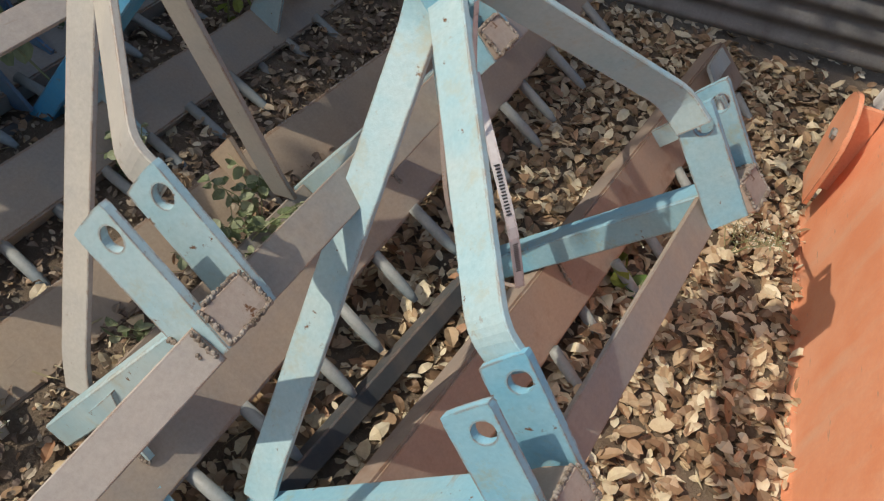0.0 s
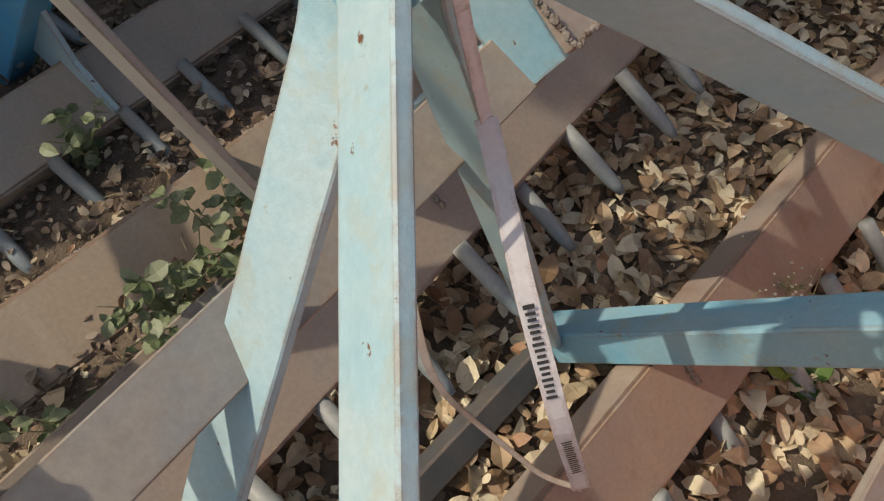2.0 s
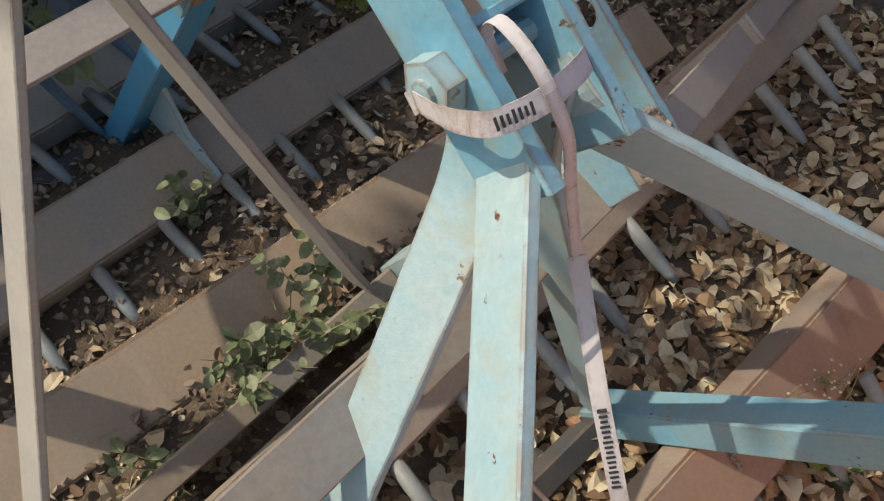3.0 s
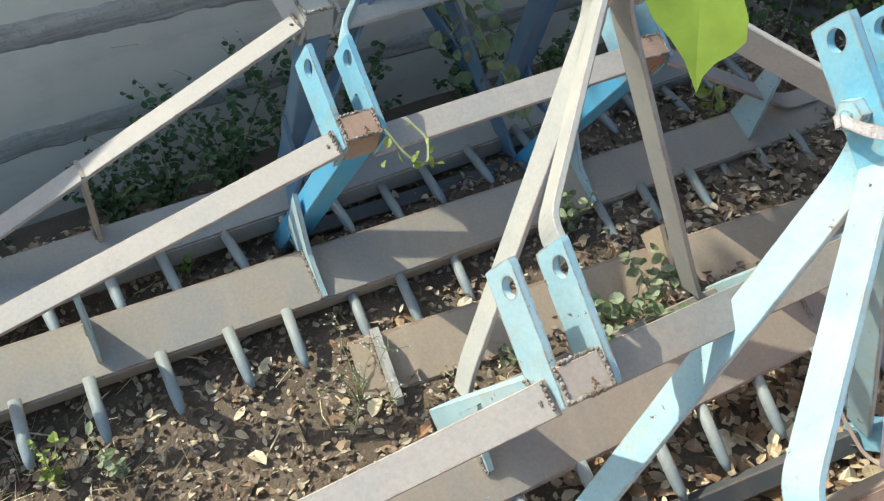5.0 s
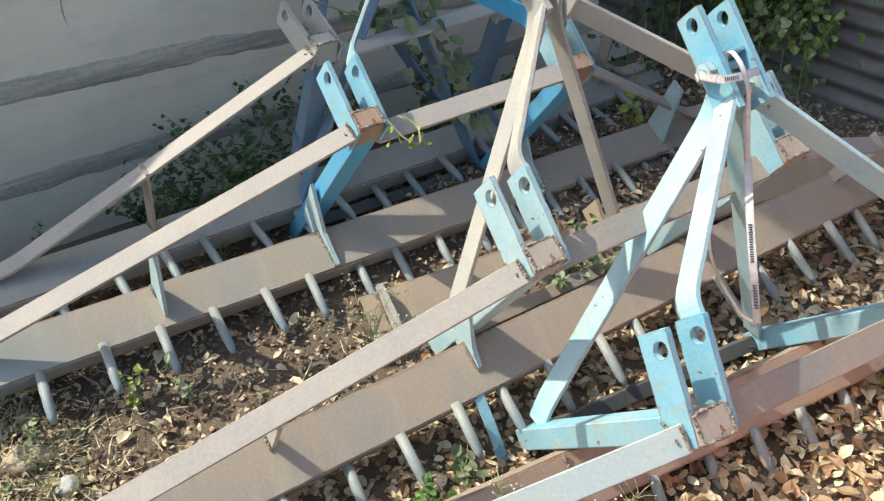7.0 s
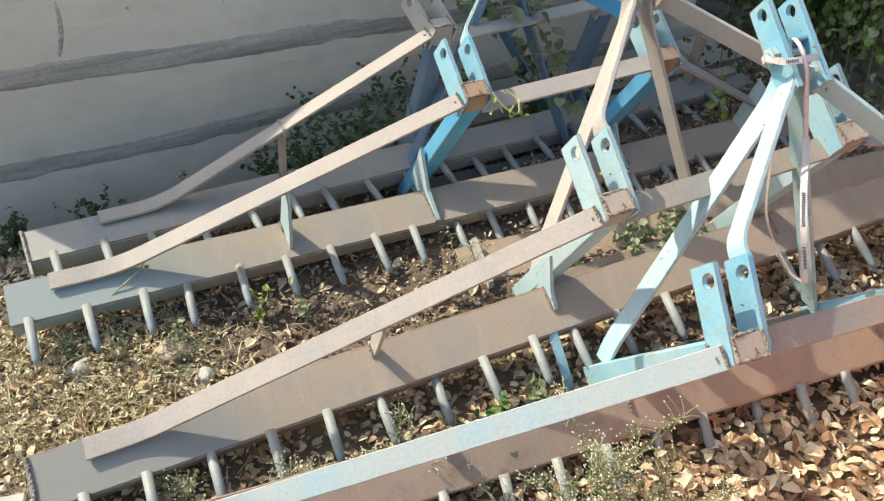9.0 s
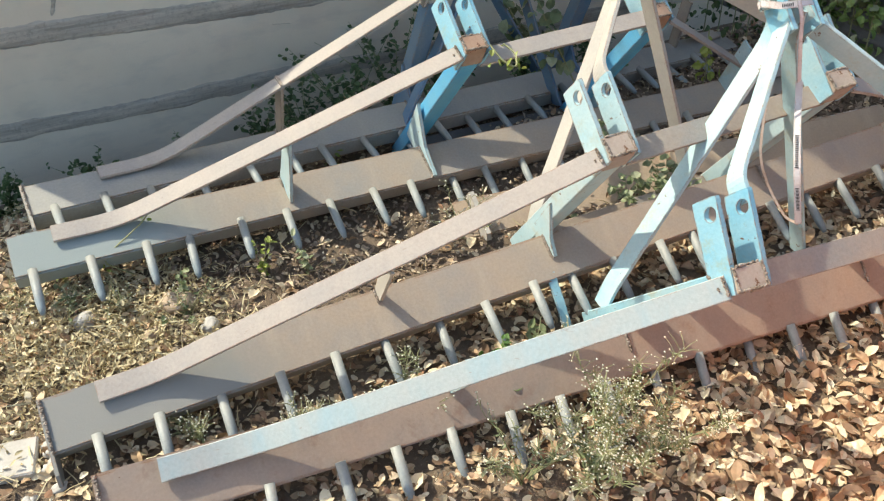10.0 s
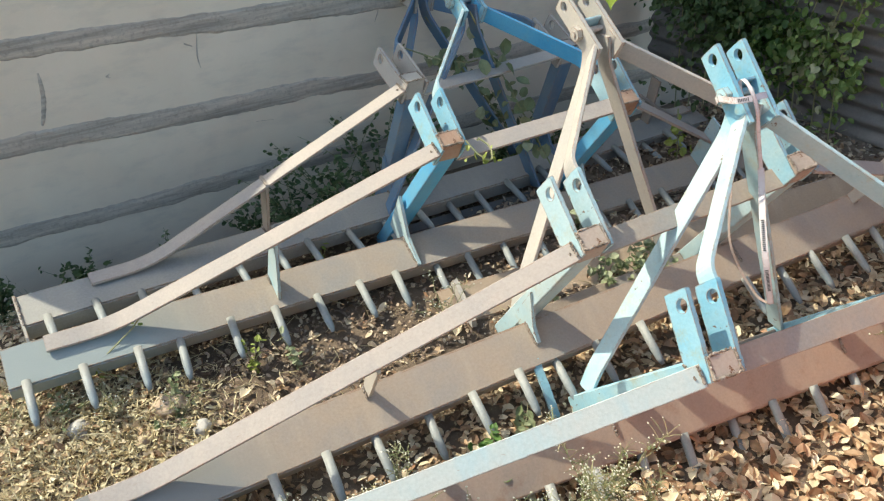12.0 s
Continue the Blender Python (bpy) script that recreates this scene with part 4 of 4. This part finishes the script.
# ---- stones and rubbish ----
def stone(name, label, x, y, size, material, seed, cat="stone"):
    rng = random.Random(seed)
    bm = bmesh.new()
    bmesh.ops.create_icosphere(bm, subdivisions=3, radius=1)
    for v in bm.verts:
        n = v.co.normalized()
        k = 1 + 0.28 * noise.noise(n * 1.6 + Vector((seed, 0, 0))) + 0.10 * noise.noise(n * 5 + Vector((0, seed, 0)))
        v.co = Vector((n.x * size[0], n.y * size[1], n.z * size[2])) * k
    o = part(name, bm, material, None, label, True)
    o.matrix_world = pose(x, y, lie(x, y) + size[2] * 0.45, 0, 0, rng.uniform(0, 180))
    return tagged(o, category=cat)


stone("stone", "pale grey field stone on dry straw", -0.60, 0.42, (0.035, 0.028, 0.024), CONCRETE, 1)
stone("stone", "broken brown stone half buried in leaves", -0.36, 0.38, (0.055, 0.04, 0.028), TAN, 2)
stone("stone", "small rounded grey stone among leaves", -0.30, 0.26, (0.03, 0.024, 0.02), CONCRETE, 3)
stone("stone", "small tan stone among leaves", -0.45, 0.30, (0.025, 0.02, 0.015), TAN, 4)
for i in range(14):
    rng = random.Random(200 + i)
    s = rng.uniform(0.010, 0.022)
    stone("rubble", "grey broken rubble beside a white slab", -0.84 + rng.uniform(0, 0.13), 0.0 + rng.uniform(-0.10, 0.06), (s, s * 0.8, s * 0.7), CONCRETE, 20 + i)
bm = box(bmesh.new(), -0.16, 0.16, -0.055, 0.055, 0, 0.022, 0.004)
ob = part("white_slab", bm, CONCRETE, None, "white broken slab lying flat on the earth")
ob.matrix_world = pose(-0.93, 0.045, -0.036, 0, 0, -12)
tagged(ob, category="slab")


# ---- tree beyond the wall, whose crown shades the far end ----
def tree():
    rng = random.Random(77)
    c = holder("tree", pose(0.42, 3.48, 0), "broad leafy tree standing behind the wall", "tree")
    bm = rod([(0, 0, -0.1), (0.03, -0.02, 1.2), (-0.02, -0.15, 2.2), (0.02, -0.35, 3.0)], [0.13, 0.10, 0.08, 0.05], 12)
    tips = []
    for k in range(15):
        a = k * 0.83 + rng.uniform(-0.2, 0.2)
        along, across = (k - 7) / 7 + 0.1 * math.cos(a), 0.34 * math.sin(a * 2.3) - 0.08
        tip = Vector((-0.08 + 0.36 * along + 0.86 * across, -0.72 - 0.66 * along + 0.46 * across, rng.uniform(3.0, 3.9)))
        rod([(0, -0.2, 2.4), Vector((0, -0.3, 2.8)).lerp(tip, 0.5), tip], [0.04, 0.025, 0.01], 6, bm)
        tips.append(tip)
    part("trunk", bm, WOODY, c)
    h = Heap()
    for tip in tips:
        for _ in range(560):
            p = tip + Vector((rng.gauss(0, 0.27), rng.gauss(0, 0.27), rng.gauss(0, 0.2)))
            L_ = rng.uniform(0.05, 0.10)
            a, f = almond(rng, L_, L_ * 0.6, rng.uniform(-0.2, 0.2), 0.15)
            h.add(a, f, Matrix.Translation(p) @ pose(0, 0, 0, rng.gauss(0, 35), rng.gauss(20, 30), rng.uniform(0, 360)))
    tagged(h.mesh("crown", GREEN, c), kind="stuff")


tree()


# ---- leafy twig hanging from the tree's bough ----
def hanging_twig():
    c = holder("hanging_twig", Matrix.Identity(4), "thin drooping twig with broad translucent yellow-green leaves", "twig")
    path = rounded([(0.3, 2.6, 3.3), (0.42, 1.1, 3.2), (0.44, -0.2, 2.55), (0.40, -0.42, 1.75), (0.376, -0.460, 1.38), (0.366, -0.484, 1.276)], 0.25, 6)
    part("twig_stem", rod(path, [0.012 - 0.0105 * i / (len(path) - 1) for i in range(len(path))], 7), WOODY, c)
    half = ((0.0, 0.0), (0.004, 0.010), (0.011, 0.019), (0.020, 0.026), (0.027, 0.034), (0.028, 0.046), (0.024, 0.058), (0.013, 0.072), (0.002, 0.068))
    other = ((0.0, 0.0), (-0.006, 0.016), (-0.013, 0.025), (-0.022, 0.033), (-0.029, 0.046), (-0.030, 0.056), (-0.024, 0.066), (-0.011, 0.074), (0.002, 0.068))
    def leaf(tip, right, up, size):
        right, up = Vector(right).normalized(), Vector(up).normalized()
        face = right.cross(up).normalized()
        bm = bmesh.new()
        for side in (half, other):
            rows_ = []
            for k, (x, y) in enumerate(side):
                mid = Vector((0.0 + 0.002 * y / 0.068, y * 0.97 + 0.001))
                row = []
                for t in (0.0, 0.35, 0.7, 1.0):
                    px, py = mid.x + (x - mid.x) * t, mid.y + (y - mid.y) * t
                    lift = 0.20 * abs(px) + 0.0010 * math.sin(py * 120 + px * 60) - 1.2 * py * py
                    row.append(bm.verts.new(Vector(tip) + (right * px + up * py + face * lift) * size))
                rows_.append(row)
            for a, b in zip(rows_, rows_[1:]):
                for i in range(3):
                    bm.faces.new((a[i], a[i + 1], b[i + 1], b[i]))
        bmesh.ops.remove_doubles(bm, verts=bm.verts[:], dist=0.0004)
        bmesh.ops.recalc_face_normals(bm, faces=bm.faces[:])
        return bm
    part("leaf", leaf((0.365, -0.508, 1.232), (0.5, -0.86, 0.0), (0.12, 0.42, 0.89), 0.72), LIMELEAF, c, "", True)
    for tip, right, up, size in (((0.40, -0.40, 1.44), (0.5, 0.8, 0.1), (-0.3, -0.2, 0.9), 0.9), ((0.36, -0.46, 1.60), (0.9, -0.2, 0.1), (0.4, 0.3, 0.9), 1.0), ((0.46, -0.30, 1.85), (0.3, 0.9, 0.0), (-0.4, 0.0, 0.9), 1.1), ((0.47, -0.24, 2.15), (0.8, -0.6, 0.0), (0.2, 0.4, 0.9), 1.1)):
        part("leaf", leaf(tip, right, up, size), LIMELEAF, c, "", True)
    return c


LIMELEAF = leaf_material("lime_green_leaf", [(0.0, (0.30, 0.42, 0.05)), (1.0, (0.36, 0.48, 0.07))], 0.55, 0.45)
hanging_twig()
